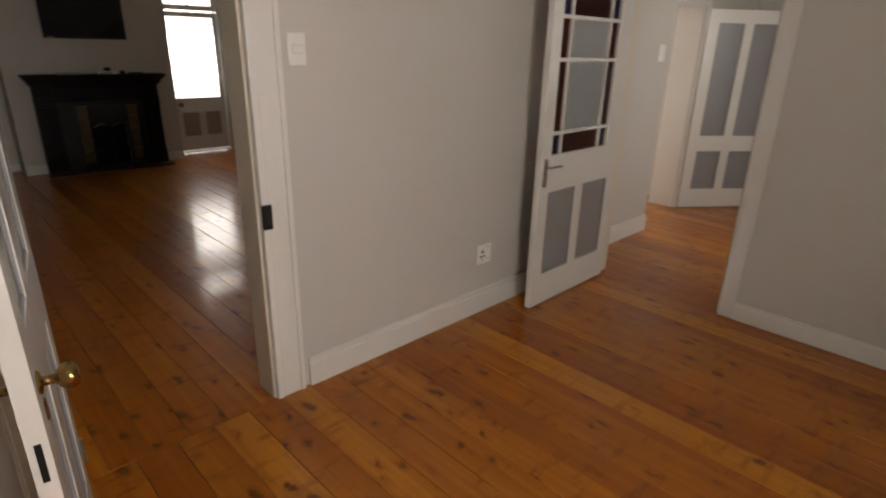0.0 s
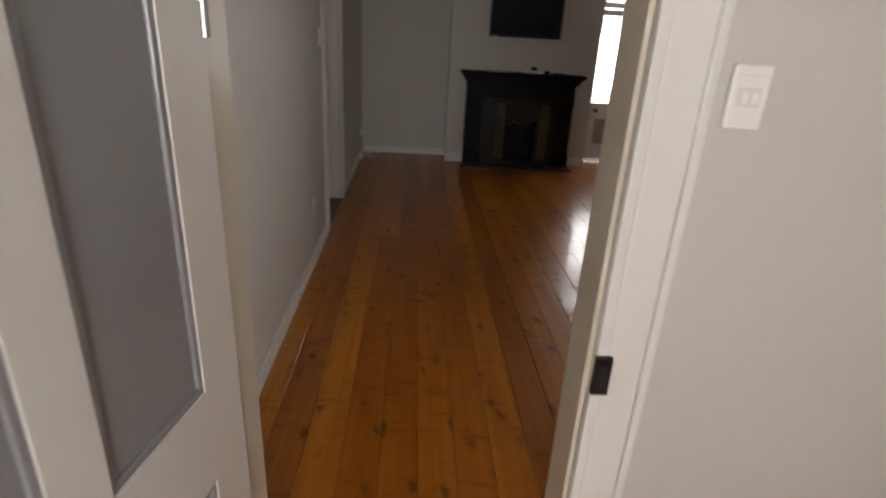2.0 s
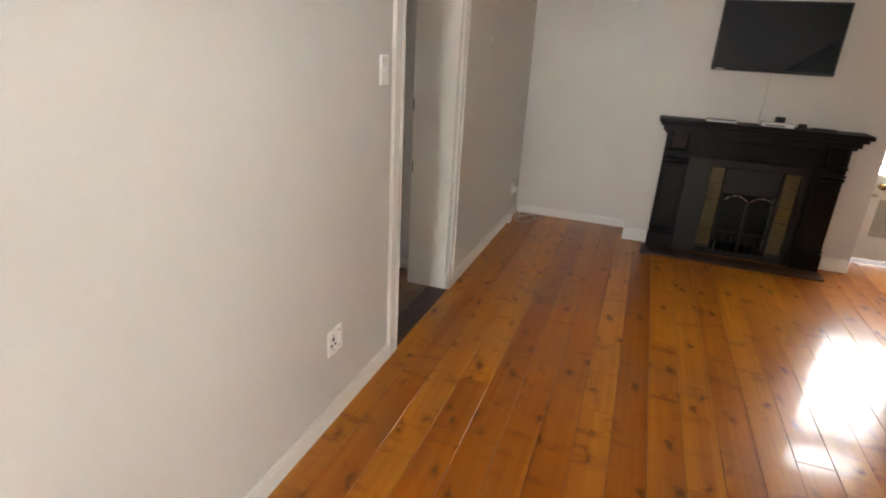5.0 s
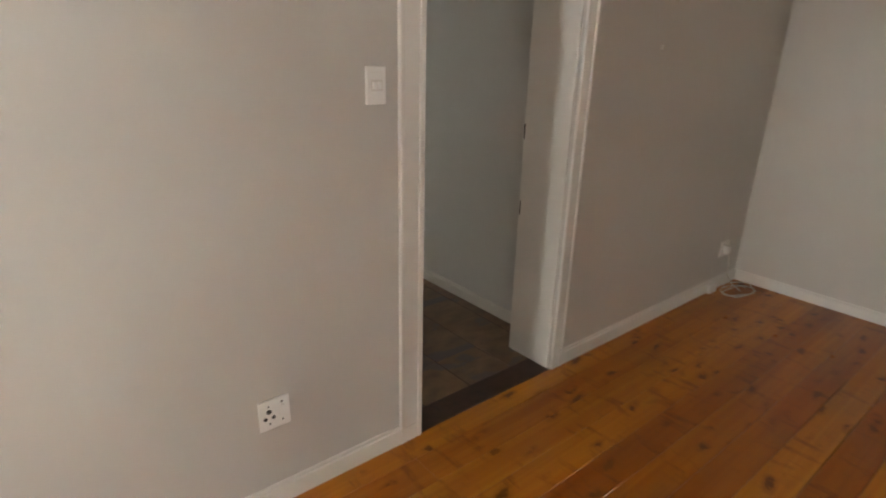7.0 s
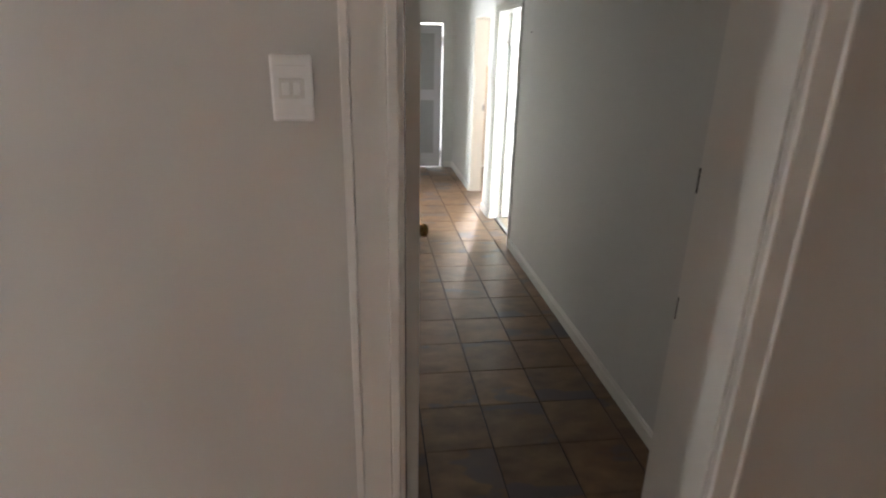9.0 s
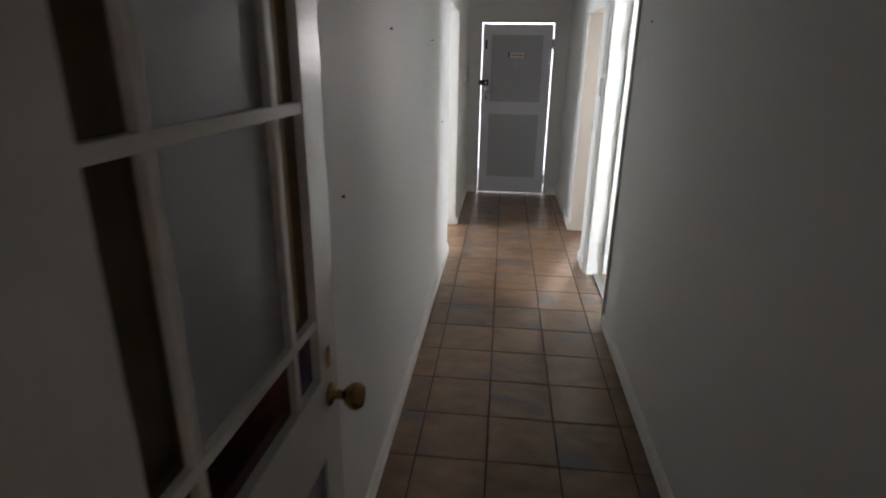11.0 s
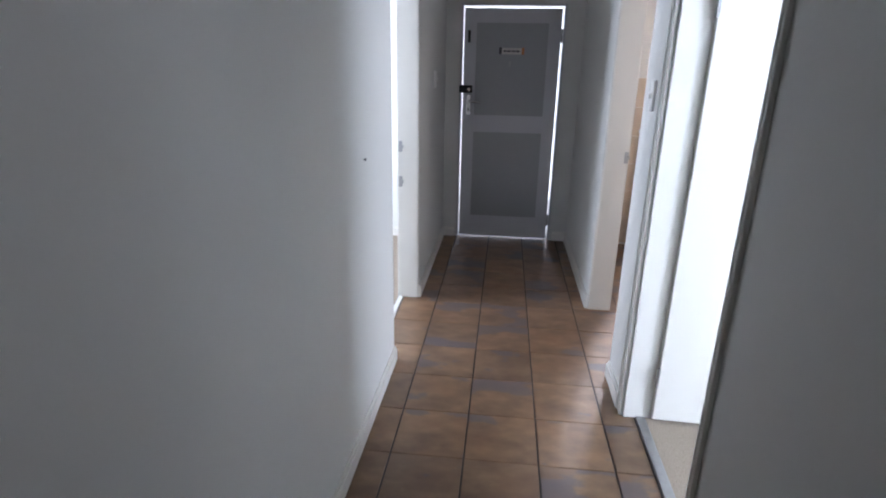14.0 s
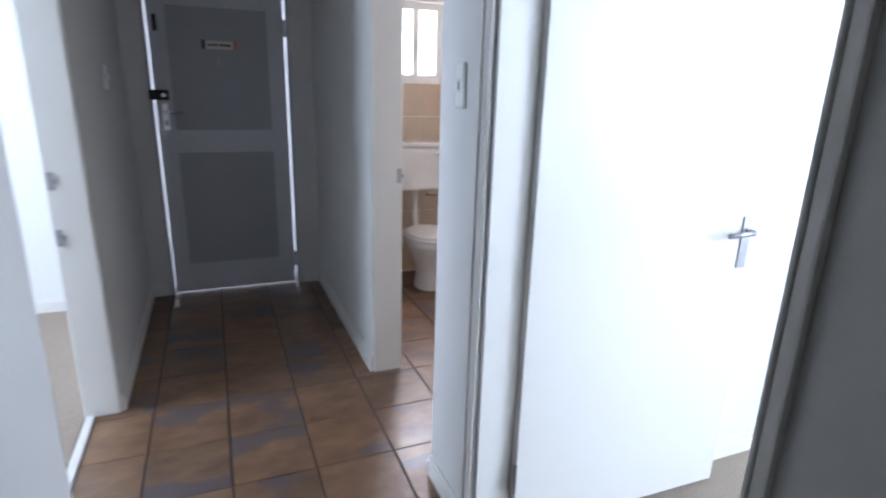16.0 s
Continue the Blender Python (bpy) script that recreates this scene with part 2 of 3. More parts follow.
def tube(points, r, seg=8):
    """A bent rod through the points."""
    bm = bmesh.new()
    pts = [Vector(p) for p in points]
    rings = []
    for i, p in enumerate(pts):
        d = (pts[min(i + 1, len(pts) - 1)] - pts[max(i - 1, 0)]).normalized()
        side = d.cross(Vector((0, 0, 1)))
        if side.length < 0.1:
            side = d.cross(Vector((1, 0, 0)))
        side.normalize()
        up = side.cross(d)
        rings.append([bm.verts.new(p + r * (math.cos(2 * math.pi * k / seg) * side + math.sin(2 * math.pi * k / seg) * up)) for k in range(seg)])
    for a, b in zip(rings, rings[1:]):
        for i in range(seg):
            bm.faces.new((a[i], a[(i + 1) % seg], b[(i + 1) % seg], b[i]))
    bm.faces.new(rings[0][::-1])
    bm.faces.new(rings[-1])
    return bm


def mesh_of(name, bm, material, smooth=False):
    bmesh.ops.recalc_face_normals(bm, faces=bm.faces)
    me = bpy.data.meshes.new(name)
    bm.to_mesh(me)
    bm.free()
    me.materials.append(material)
    if smooth:
        me.polygons.foreach_set("use_smooth", [True] * len(me.polygons))
    return me


def part(name, bm, material, parent, label="", smooth=False):
    ob = new(name, mesh_of(name, bm, material, smooth))
    ob.parent = parent
    if label:
        tagged(ob, label)
    return ob


def thing(name, m, label, category, group="", kind=""):
    ob = new(name)
    ob.matrix_basis = m
    return tagged(ob, label, category, group, kind)


def solid(name, bm, material, label, category, kind="structure", smooth=False):
    return tagged(new(name, mesh_of(name, bm, material, smooth)), label, category, "", kind)


def slab(us, zs, full, c0, c1, along):
    """One welded slab from a grid: full(u, z) tells which cells are solid."""
    bm, known = bmesh.new(), {}

    def v(u, c, z):
        if (u, c, z) not in known:
            known[u, c, z] = bm.verts.new((u, c, z) if along == "x" else (c, u, z))
        return known[u, c, z]

    nu, nz = len(us) - 1, len(zs) - 1
    on = {(i, j) for i in range(nu) for j in range(nz) if full((us[i] + us[i + 1]) / 2, (zs[j] + zs[j + 1]) / 2)}
    for i, j in on:
        a, b, lo, hi = us[i], us[i + 1], zs[j], zs[j + 1]
        bm.faces.new((v(a, c0, lo), v(b, c0, lo), v(b, c0, hi), v(a, c0, hi)))
        bm.faces.new((v(a, c1, lo), v(a, c1, hi), v(b, c1, hi), v(b, c1, lo)))
        for step, p, q in (((-1, 0), (a, lo), (a, hi)), ((1, 0), (b, lo), (b, hi)), ((0, -1), (a, lo), (b, lo)), ((0, 1), (a, hi), (b, hi))):
            if (i + step[0], j + step[1]) not in on:
                bm.faces.new((v(p[0], c0, p[1]), v(q[0], c0, q[1]), v(q[0], c1, q[1]), v(p[0], c1, p[1])))
    return bm


def wall(name, along, a0, a1, c0, c1, top, material, label, holes=()):
    """A wall along x or y, from a0 to a1, thick from c0 to c1, with holes (s0, s1, z0, z1)."""
    us = sorted({a0, a1, *[q for r in holes for q in r[:2]]})
    zs = sorted({0, top, *[q for r in holes for q in r[2:]]})
    bm = slab(us, zs, lambda u, z: not any(r[0] < u < r[1] and r[2] < z < r[3] for r in holes), c0, c1, along)
    return solid(name, bm, material, label, "wall")


def skirting(name, along, runs, c, side, h=0.10, t=0.018, material=None):
    """Skirting boards on the face c of a wall; side +1 or -1 is where the room is."""
    for a0, a1 in runs:
        bm = bmesh.new()
        for d, z0, z1 in ((t, 0, h * 0.82), (t * 0.6, h * 0.82, h)):
            lo, hi = sorted((c, c + side * d))
            if along == "x":
                box(bm, a0, a1, lo, hi, z0, z1, 0.003)
            else:
                box(bm, lo, hi, a0, a1, z0, z1, 0.003)
        solid("baseboard", bm, material or TRIM, "white-painted wooden skirting board along the wall", "skirting")


def casing(name, along, s0, s1, c, side, top, w=0.09, t=0.022, wl=None, legs=(True, True)):
    """Moulded architrave round an opening from s0 to s1 on the wall face c."""
    root = thing(name, pose(0, 0, 0), "white-painted moulded wooden door architrave", "architrave", "", "structure")
    wl = wl or w

    def strip(nm, u0, u1, z0, z1, upright, outer):
        bm = bmesh.new()
        for f0, f1, d in ((0.0, 0.16, t), (0.16, 0.80, t * 0.62), (0.80, 1.0, t * 0.85)):
            if upright:
                a, b = (u0 + (u1 - u0) * f0, u0 + (u1 - u0) * f1) if outer < 0 else (u1 - (u1 - u0) * f1, u1 - (u1 - u0) * f0)
                za, zb = z0, z1
            else:
                a, b, za, zb = u0, u1, z1 - (z1 - z0) * f1, z1 - (z1 - z0) * f0
            lo, hi = sorted((c, c + side * d))
            if along == "x":
                box(bm, a, b, lo, hi, za, zb, 0.004)
            else:
                box(bm, lo, hi, a, b, za, zb, 0.004)
        part(nm, bm, TRIM, root)

    if legs[0]:
        strip("casing_leg", s0 - wl, s0, 0, top, True, -1)
    if legs[1]:
        strip("casing_leg", s1, s1 + w, 0, top, True, 1)
    strip("casing_head", s0 - wl, s1 + w, top, top + w, False, 0)
    return root


def lining(name, along, s0, s1, c0, c1, top, material, t=0.014):
    """Boards that line the reveal of an opening."""
    root = thing(name, pose(0, 0, 0), "painted timber lining of the door opening", "door lining", "", "structure")
    for nm, a, b, z0, z1 in (("jamb", s0, s0 + t, 0, top), ("jamb", s1 - t, s1, 0, top), ("head", s0 + t, s1 - t, top - t, top)):
        r = (a, b, c0, c1, z0, z1) if along == "x" else (c0, c1, a, b, z0, z1)
        part(nm, boxes(r, bev=0.003), material, root)
    return root


def grid_frame(w, h, t, rects):
    """A leaf w by h with the given rectangles (x0, x1, z0, z1) left open."""
    xs = sorted({0, w, *[q for r in rects for q in r[:2]]})
    zs = sorted({0, h, *[q for r in rects for q in r[2:]]})
    return slab(xs, zs, lambda x, z: not any(r[0] < x < r[1] and r[2] < z < r[3] for r in rects), -t / 2, t / 2, "x")


def panel(parent, r, t, material, deep=0.012, bead=0.016):
    """A sunk panel with a bead round it on both faces."""
    x0, x1, z0, z1 = r
    p = part("panel", boxes((x0, x1, -t / 2 + deep, t / 2 - deep, z0, z1)), material, parent)
    for s in (-1, 1):
        lo, hi = sorted((s * (t / 2 - deep), s * (t / 2 - 0.003)))
        part("bead", boxes((x0, x1, lo, hi, z0, z0 + bead), (x0, x1, lo, hi, z1 - bead, z1), (x0, x0 + bead, lo, hi, z0 + bead, z1 - bead), (x1 - bead, x1, lo, hi, z0 + bead, z1 - bead), bev=0.003), material, p)


def knob(parent, x, z, t, material, both=True):
    for s in ((-1, 1) if both else (1,)):
        bm = lathe([(0.027, 0), (0.027, 0.006), (0.011, 0.010), (0.011, 0.032), (0.022, 0.040), (0.030, 0.052), (0.031, 0.064), (0.024, 0.076), (0.008, 0.080)], 20)
        part("door_knob", turned(bm, Matrix.Translation((x, s * t / 2, z)) @ Matrix.Rotation(radians(-90 * s), 4, "X")), material, parent, "round aged brass knob", True)


def lever(parent, x, z, t, into, material=None):
    """Lever handle on a long back plate, both faces; into is the way the lever points."""
    material = material or CHROME
    for s in (-1, 1):
        lo, hi = sorted((s * t / 2, s * (t / 2 + 0.006)))
        plate = part("handle_plate", boxes((x - 0.02, x + 0.02, lo, hi, z - 0.13, z + 0.05), bev=0.002), material, parent)
        y = s * (t / 2 + 0.045)
        part("lever", tube([(x, s * t / 2, z), (x, y * 0.8, z), (x + into * 0.012, y, z), (x + into * 0.06, y, z), (x + into * 0.115, y * 0.95, z - 0.004)], 0.009), material, plate, "", True)


# ---- structure: floors and ceilings ----
H, HP = 3.05, 2.75
solid("ground", boxes((-60, 60, -60, 60, -0.30, -0.12)), EARTH, "pale paved ground around the house", "ground")
sub = solid("floor_boards", boxes((-7.3, -3.4, -7.9, 1.2, -0.12, -0.012), (-3.4, 3.5, -6.9, 0.0, -0.12, -0.012)), SUB, "varnished orange pine floorboards with dark joints", "floor")
tiles_floor = solid("floor_tiles", boxes((-0.16, 3.2, 0.15, 7.3, -0.12, -0.004)), GROUT, "brown clouded floor tiles with blue-grey reflection painted in, dark grout", "floor")
solid("floor_bedroom", boxes((1.26, 4.2, 0.6, 4.70, -0.004, 0.006)), CARPET, "beige carpet of the bedroom", "carpet")
solid("floor_left_room", boxes((-3.0, -0.16, 3.6, 7.3, -0.12, 0.004)), CARPET, "beige carpet of the side room", "carpet")
solid("ceiling_old_rooms", boxes((-7.4, 3.6, -8.1, 0.33, H, H + 0.1), (-7.4, -3.37, 0.33, 1.4, H, H + 0.1)), CEIL, "plain white-painted ceiling", "ceiling")
solid("ceiling_passage", boxes((-3.2, 4.4, 0.33, 7.5, HP, HP + 0.1)), CEIL, "plain white-painted passage ceiling", "ceiling")

bright = bpy.data.materials.new("bright_overcast_sky")
bright.use_nodes = True
bt = bright.node_tree
em = bt.nodes.new("ShaderNodeEmission")
em.inputs[0].default_value, em.inputs[1].default_value = (0.95, 0.97, 1.0, 1), 2.8
bt.links.new(em.outputs[0], bt.nodes["Material Output"].inputs[0])
solid("backdrop_east", boxes((6.0, 6.02, -9.0, 2.0, -0.11, 6.0)), bright, "bright white daylight beyond the glazed door", "backdrop")
solid("backdrop_north", boxes((-1.5, 5.0, 9.0, 9.02, -0.11, 6.0)), bright, "bright white daylight beyond the outer door", "backdrop")
solid("paving_outside", boxes((3.56, 6.0, -9.0, 0.0, -0.11, -0.05), (-1.5, 5.0, 7.31, 9.0, -0.11, -0.05)), EARTH, "pale paving outside the outer doors", "paving")

# ---- structure: walls ----
OPEN_TOP = 2.12
wall("wall_living_north", "x", -3.37, 3.55, 0.0, 0.33, H, WALL, "grey-painted living room wall with a doorway", [(-0.03, 0.92, 0, OPEN_TOP)])
wall("wall_living_south", "x", -3.37, 3.55, -4.64, -4.40, H, WALL, "grey-painted living room wall", [(-3.1, -1.6, 1.0, 2.5)])
wall("wall_living_east", "y", -4.40, 0.0, 3.25, 3.55, H, WALL, "grey-painted far wall with a glazed door", [(-4.07, -3.19, 0, 2.62)])
wall("wall_chimney_breast", "y", -3.13, -1.18, 2.86, 3.25, H, WALL, "grey-painted chimney breast around the fireplace", [(-2.48, -1.86, 0, 0.86)])
wall("wall_hall_east_beyond", "y", -5.28, -4.05, -3.40, -3.15, H, WALL, "grey-painted wall of the far hall beside a doorway")
wall("wall_hall_east", "y", -4.05, 0.75, -3.54, -3.37, H, WALL, "grey-painted hall wall with a doorway", [(-1.22, -0.28, 0, OPEN_TOP)])
wall("wall_hall_east_far", "y", -8.0, -5.28, -3.23, -2.93, H, WALL, "grey-painted wall of the far hall with a doorway", [(-6.33, -5.34, 0, OPEN_TOP)])
wall("wall_hall_south", "x", -7.3, -3.54, -4.05, -3.90, H, WALL, "grey-painted hall wall with a doorway", [(-4.66, -3.70, 0, OPEN_TOP)])
wall("wall_hall_north", "x", -7.3, -3.54, 0.6, 0.8, H, WALL, "grey-painted hall wall")
# the opening here is assumed; it only lets in the hall light
wall("wall_hall_west", "y", -4.05, 0.8, -7.3, -7.1, H, WALL, "grey-painted hall wall with an added window opening", [(-1.3, -0.2, 1.0, 2.5)])
wall("wall_far_hall_south", "x", -6.2, -3.15, -8.0, -7.8, H, WALL, "grey-painted end wall of the far hall")
wall("wall_far_hall_west", "y", -7.8, -4.05, -6.0, -5.8, H, WALL, "grey-painted wall of the far hall", [(-6.1, -5.1, 1.15, 2.45)])
wall("wall_side_room_south", "x", -3.15, 0.0, -6.85, -6.65, H, WALL, "plain wall of the side room", [(-2.25, -0.95, 1.0, 2.4)])
wall("wall_side_room_east", "y", -6.65, -4.64, 0.0, 0.2, H, WALL, "plain wall of the side room")
wall("wall_passage_west", "y", 0.33, 7.12, -0.16, -0.015, HP, PASSAGE, "cool grey passage wall with a doorway", [(4.72, 5.60, 0, 2.06)])
wall("wall_passage_east", "y", 0.33, 7.12, 1.155, 1.31, HP, PASSAGE, "cool grey passage wall with two doorways", [(3.475, 4.36, 0, 2.06), (4.72, 5.58, 0, 2.06)])
wall("wall_passage_end", "x", -3.0, 3.2, 7.12, 7.30, HP, PASSAGE, "cool grey end wall with the outer door", [(0.13, 0.985, 0, 2.05), (1.73, 2.34, 1.50, 2.06)])
wall("wall_bedroom_north", "x", 1.31, 4.2, 4.40, 4.52, HP, BEDROOM, "pale bedroom wall")
wall("wall_bedroom_east", "y", 0.5, 4.40, 4.2, 4.4, HP, BEDROOM, "pale bedroom wall with a window", [(1.15, 2.65, 0.85, 2.35)])
wall("wall_bedroom_south", "x", 1.31, 4.2, 0.4, 0.6, HP, BEDROOM, "pale bedroom wall")
wall("wall_bath_east", "y", 4.52, 7.12, 2.6, 2.75, HP, BATHTILE, "beige-tiled bathroom wall")
wall("wall_left_room_north", "x", -3.0, -0.16, 7.02, 7.115, HP, BEDROOM, "pale wall of the side room")
wall("wall_left_room_west", "y", 3.4, 7.12, -3.2, -3.0, HP, BEDROOM, "pale wall of the side room with a window", [(4.7, 6.1, 0.9, 2.3)])
wall("wall_left_room_south", "x", -3.0, -0.16, 3.4, 3.6, HP, BEDROOM, "pale wall of the side room")

# ---- structure: skirtings, linings and architraves ----
skirting("n", "x", [(-3.37, -0.056), (0.92, 3.25)], 0.0, -1, 0.10)
skirting("s", "x", [(-3.37, 3.25)], -4.40, 1, 0.14)
skirting("e", "y", [(-1.18, 0.0)], 3.25, -1, 0.09)
skirting("b", "y", [(-1.46, -1.18), (-3.13, -2.90)], 2.86, -1, 0.12)
skirting("w", "y", [(-4.40, -1.33)], -3.37, 1, 0.10)
skirting("h", "y", [(-3.90, -1.40)], -3.54, -1, 0.16, 0.022)
skirting("h", "y", [(-5.28, -4.05)], -3.40, -1, 0.16, 0.022)
skirting("h", "x", [(-7.1, -4.76)], -3.90, 1, 0.12, 0.02)
skirting("p", "y", [(0.35, 4.72), (5.60, 7.12)], -0.015, 1, 0.085)
skirting("p", "y", [(0.35, 3.44), (4.42, 4.72), (5.58, 7.12)], 1.155, -1, 0.085)
skirting("p", "x", [(0.0, 0.09), (1.025, 1.14)], 7.12, -1, 0.085)
skirting("r", "x", [(1.31, 4.2)], 4.40, -1, 0.09)
skirting("r", "x", [(-3.0, -0.17)], 7.02, -1, 0.09)

lining("living_lining", "y", -1.22, -0.28, -3.53, -3.378, OPEN_TOP, CREAM)
casing("living_architrave", "y", -1.22, -0.28, -3.54, -1, OPEN_TOP, 0.09, wl=0.15)
solid("living_door_post", boxes((-3.70, -3.563, -0.372, -0.20, 0, OPEN_TOP), bev=0.005), CREAM, "cream-painted door post that carries the hinges", "door post")
lining("passage_lining", "x", -0.03, 0.92, 0.012, 0.32, OPEN_TOP, TRIM)
casing("passage_architrave", "x", -0.03, 0.92, 0.0, -1, OPEN_TOP, 0.085, wl=0.12)
lining("far_hall_lining", "x", -4.66, -3.70, -4.045, -3.905, OPEN_TOP, CREAM)
casing("far_hall_architrave", "x", -4.66, -3.70, -3.90, 1, OPEN_TOP, 0.10)
lining("side_room_lining", "y", -6.33, -5.34, -3.22, -2.94, OPEN_TOP, TRIM)
casing("side_room_architrave", "y", -6.33, -5.34, -3.23, -1, OPEN_TOP, 0.06, wl=0.08)
lining("bedroom_lining", "y", 3.475, 4.36, 1.160, 1.305, 2.06, TRIM)
casing("bedroom_architrave", "y", 3.475, 4.36, 1.155, -1, 2.06, 0.055, 0.016, wl=0.035)
lining("bathroom_lining", "y", 4.72, 5.58, 1.160, 1.305, 2.06, TRIM)
lining("left_room_lining", "y", 4.72, 5.60, -0.155, -0.020, 2.06, TRIM)
lining("outer_door_frame", "x", 0.115, 1.0, 7.105, 7.18, 2.065, BDOOR, 0.018)
lining("glass_door_frame", "y", -4.07, -3.19, 3.262, 3.40, 2.62, TRIM, 0.03)
casing("glass_door_architrave", "y", -4.07, -3.19, 3.25, -1, 2.62, 0.06, 0.02)
solid("threshold", boxes((-0.016, 0.906, -0.004, 0.15, -0.05, 0.004), bev=0.004), DARKWOOD, "dark stained wooden threshold between boards and tiles", "threshold")
solid("threshold_bedroom", boxes((1.215, 1.26, 3.491, 4.345, -0.05, 0.012), bev=0.004), STEEL, "worn metal carpet strip in the bedroom doorway", "threshold")
solid("threshold_left_room", boxes((-0.155, -0.12, 4.735, 5.585, -0.05, 0.010), bev=0.004), TRIM, "white painted carpet strip in the doorway", "threshold")

# ---- hall ----
T = 0.042


def four_panel_door(name, m, w, h, label, paint, sunk, mid=0.78, lock=0.16, near=0.115, c=None):
    """Victorian four-panel leaf, hinge at x = 0."""
    d = thing(name, m, label, "door")
    c, s, b = c or w / 2, 0.115, 0.05
    rects = [(near, c - b, 0.21, mid - lock / 2), (c + b, w - s, 0.21, mid - lock / 2), (near, c - b, mid + lock / 2, h - 0.13), (c + b, w - s, mid + lock / 2, h - 0.13)]
    part("frame", grid_frame(w, h, T, rects), paint, d)
    for r in rects:
        panel(d, r, T, sunk)
    return d


d = four_panel_door("living_door", pose(-3.70, -0.356, 0.012, 0, 0, 170.5), 0.795, 2.08, "white door with four grey panels, standing open", DOOR, GREYP, 0.95, 0.22, 0.128, 0.44)
knob(d, 0.72, 0.945, T, BRASS)
part("lock_case", boxes((0.789, 0.797, -0.007, 0.007, 0.74, 0.84), bev=0.001), IRON, d, "dark iron lock edge")
part("keyhole_plate", boxes((0.69, 0.712, 0.0205, 0.025, 0.84, 0.89), (0.69, 0.712, -0.025, -0.0205, 0.84, 0.89), bev=0.001), BRASS, d, "small brass keyhole plate")
for z in (0.25, 1.75):
    part("hinge", turned(lathe([(0.008, -0.05), (0.008, 0.05)], 10), Matrix.Translation((0.0, 0.024, z))), STEEL, d)

d = four_panel_door("far_hall_door", pose(-3.262, -6.35, 0.012, 0, 0, 233), 0.90, 2.08, "white door with four grey panels, standing ajar", DOOR, GREYP, 0.72, 0.17)


def glazed_door(name, m, w, h, label, side_glass, low_by=0.0):
    """Leaf with a leaded upper light of coloured margin panes and two lower panels; hinge at x = 0."""
    d = thing(name, m, label, "door")
    s, c, b = 0.10, w / 2, 0.045
    low = [(0.10, c - b, 0.22, 0.79), (c + b, w - 0.10, 0.22, 0.79)]
    sh = 0.17
    light = (sh, w - s, 1.03 - low_by, h - 0.10)
    part("frame", grid_frame(w, h, T, low + [light]), DOOR, d)
    for r in low:
        panel(d, r, T, GREYP)
    mx = 0.105
    xs = [sh, sh + mx, w - s - mx, w - s]
    zs = [1.03 - low_by, 1.165 - low_by, 1.60 - low_by, h - 0.10 - 0.14, h - 0.10]
    mu = 0.011
    bars = [(x - mu, x + mu, -0.017, 0.017, 1.03 - low_by, h - 0.10) for x in xs[1:3]]
    for z in zs[1:4]:
        part("glazing_bar", boxes((sh, w - s, -0.018, 0.018, z - mu, z + mu), bev=0.003), DOOR, d)
    for r in bars:
        part("glazing_bar", boxes(r, bev=0.003), DOOR, d)
    for i in range(3):
        for j in range(4):
            mid, end = i == 1, j in (0, 3)
            g = (REDG if mid else BLUEG) if end else (FROST if mid else side_glass)
            p = part("pane", boxes((xs[i], xs[i + 1], -0.002, 0.002, zs[j], zs[j + 1])), g, d, "" if not mid else ("dark red pane" if end else "frosted pane"))
    return d


d = glazed_door("hall_glazed_door", pose(-3.735, -3.895, 0.012, 0, 0, 90.6), 0.93, 2.08, "white half-glazed door with red and blue margin panes, open", REDG)
lever(d, 0.885, 0.965, T, -1)

# sockets and switches


def switch_plate(m, w=0.085, h=0.135, label="white plastic light switch on the wall", rockers=2):
    """Plate in the local xz plane, facing -y."""
    d = thing("light_switch", m, label, "light switch", "light switches")
    part("plate", boxes((-w / 2, w / 2, -0.015, 0, -h / 2, h / 2), bev=0.006), PLASTIC, d)
    part("inset", boxes((-w * 0.30, w * 0.30, -0.0165, -0.0145, -0.020, 0.020), bev=0.0015), BEIGE, d)
    part("seam", boxes((-w * 0.36, w * 0.36, -0.0156, -0.0145, h * 0.33, h * 0.33 + 0.0015)), BEIGE, d)
    for i in range(rockers):
        x = (i - (rockers - 1) / 2) * 0.022
        part("rocker", boxes((x - 0.008, x + 0.008, -0.023, -0.015, -0.013, 0.013), bev=0.002), PLASTIC, d)
    return d


def socket(m, label="white three-pin wall socket with a switch"):
    d = thing("wall_socket", m, label, "socket", "wall sockets")
    part("plate", boxes((-0.062, 0.062, -0.010, 0, -0.065, 0.065), bev=0.004), PLASTIC, d)
    for x, z, q in ((-0.022, 0.016, 0.0105), (-0.038, -0.013, 0.008), (-0.006, -0.013, 0.008), (-0.022, -0.038, 0.0045), (-0.022, 0.038, 0.0035), (0.030, 0.044, 0.004), (0.030, -0.036, 0.004)):
        part("pin_hole", turned(lathe([(q, 0), (q, 0.0015)], 12), Matrix.Translation((x, -0.0112, z)) @ Matrix.Rotation(radians(-90), 4, "X")), HOLE, d)
    part("rocker", boxes((0.022, 0.040, -0.015, -0.010, -0.020, 0.030), bev=0.002), PLASTIC, d)
    return d


switch_plate(pose(-3.54, -1.445, 1.645, 0, 0, -90))
socket(pose(-3.54, -2.725, 0.405, 0, 0, -90))
switch_plate(pose(-3.40, -5.12, 1.66, 0, 0, -90), 0.09, 0.14, "white double light switch beside the far doorway")
strike = thing("strike_plate", pose(-3.552, -1.225, 0.945), "dark iron strike plate on the door frame", "strike plate")
part("plate", boxes((-0.022, -0.004, -0.035, 0.008, -0.055, 0.055), bev=0.002), IRON, strike)
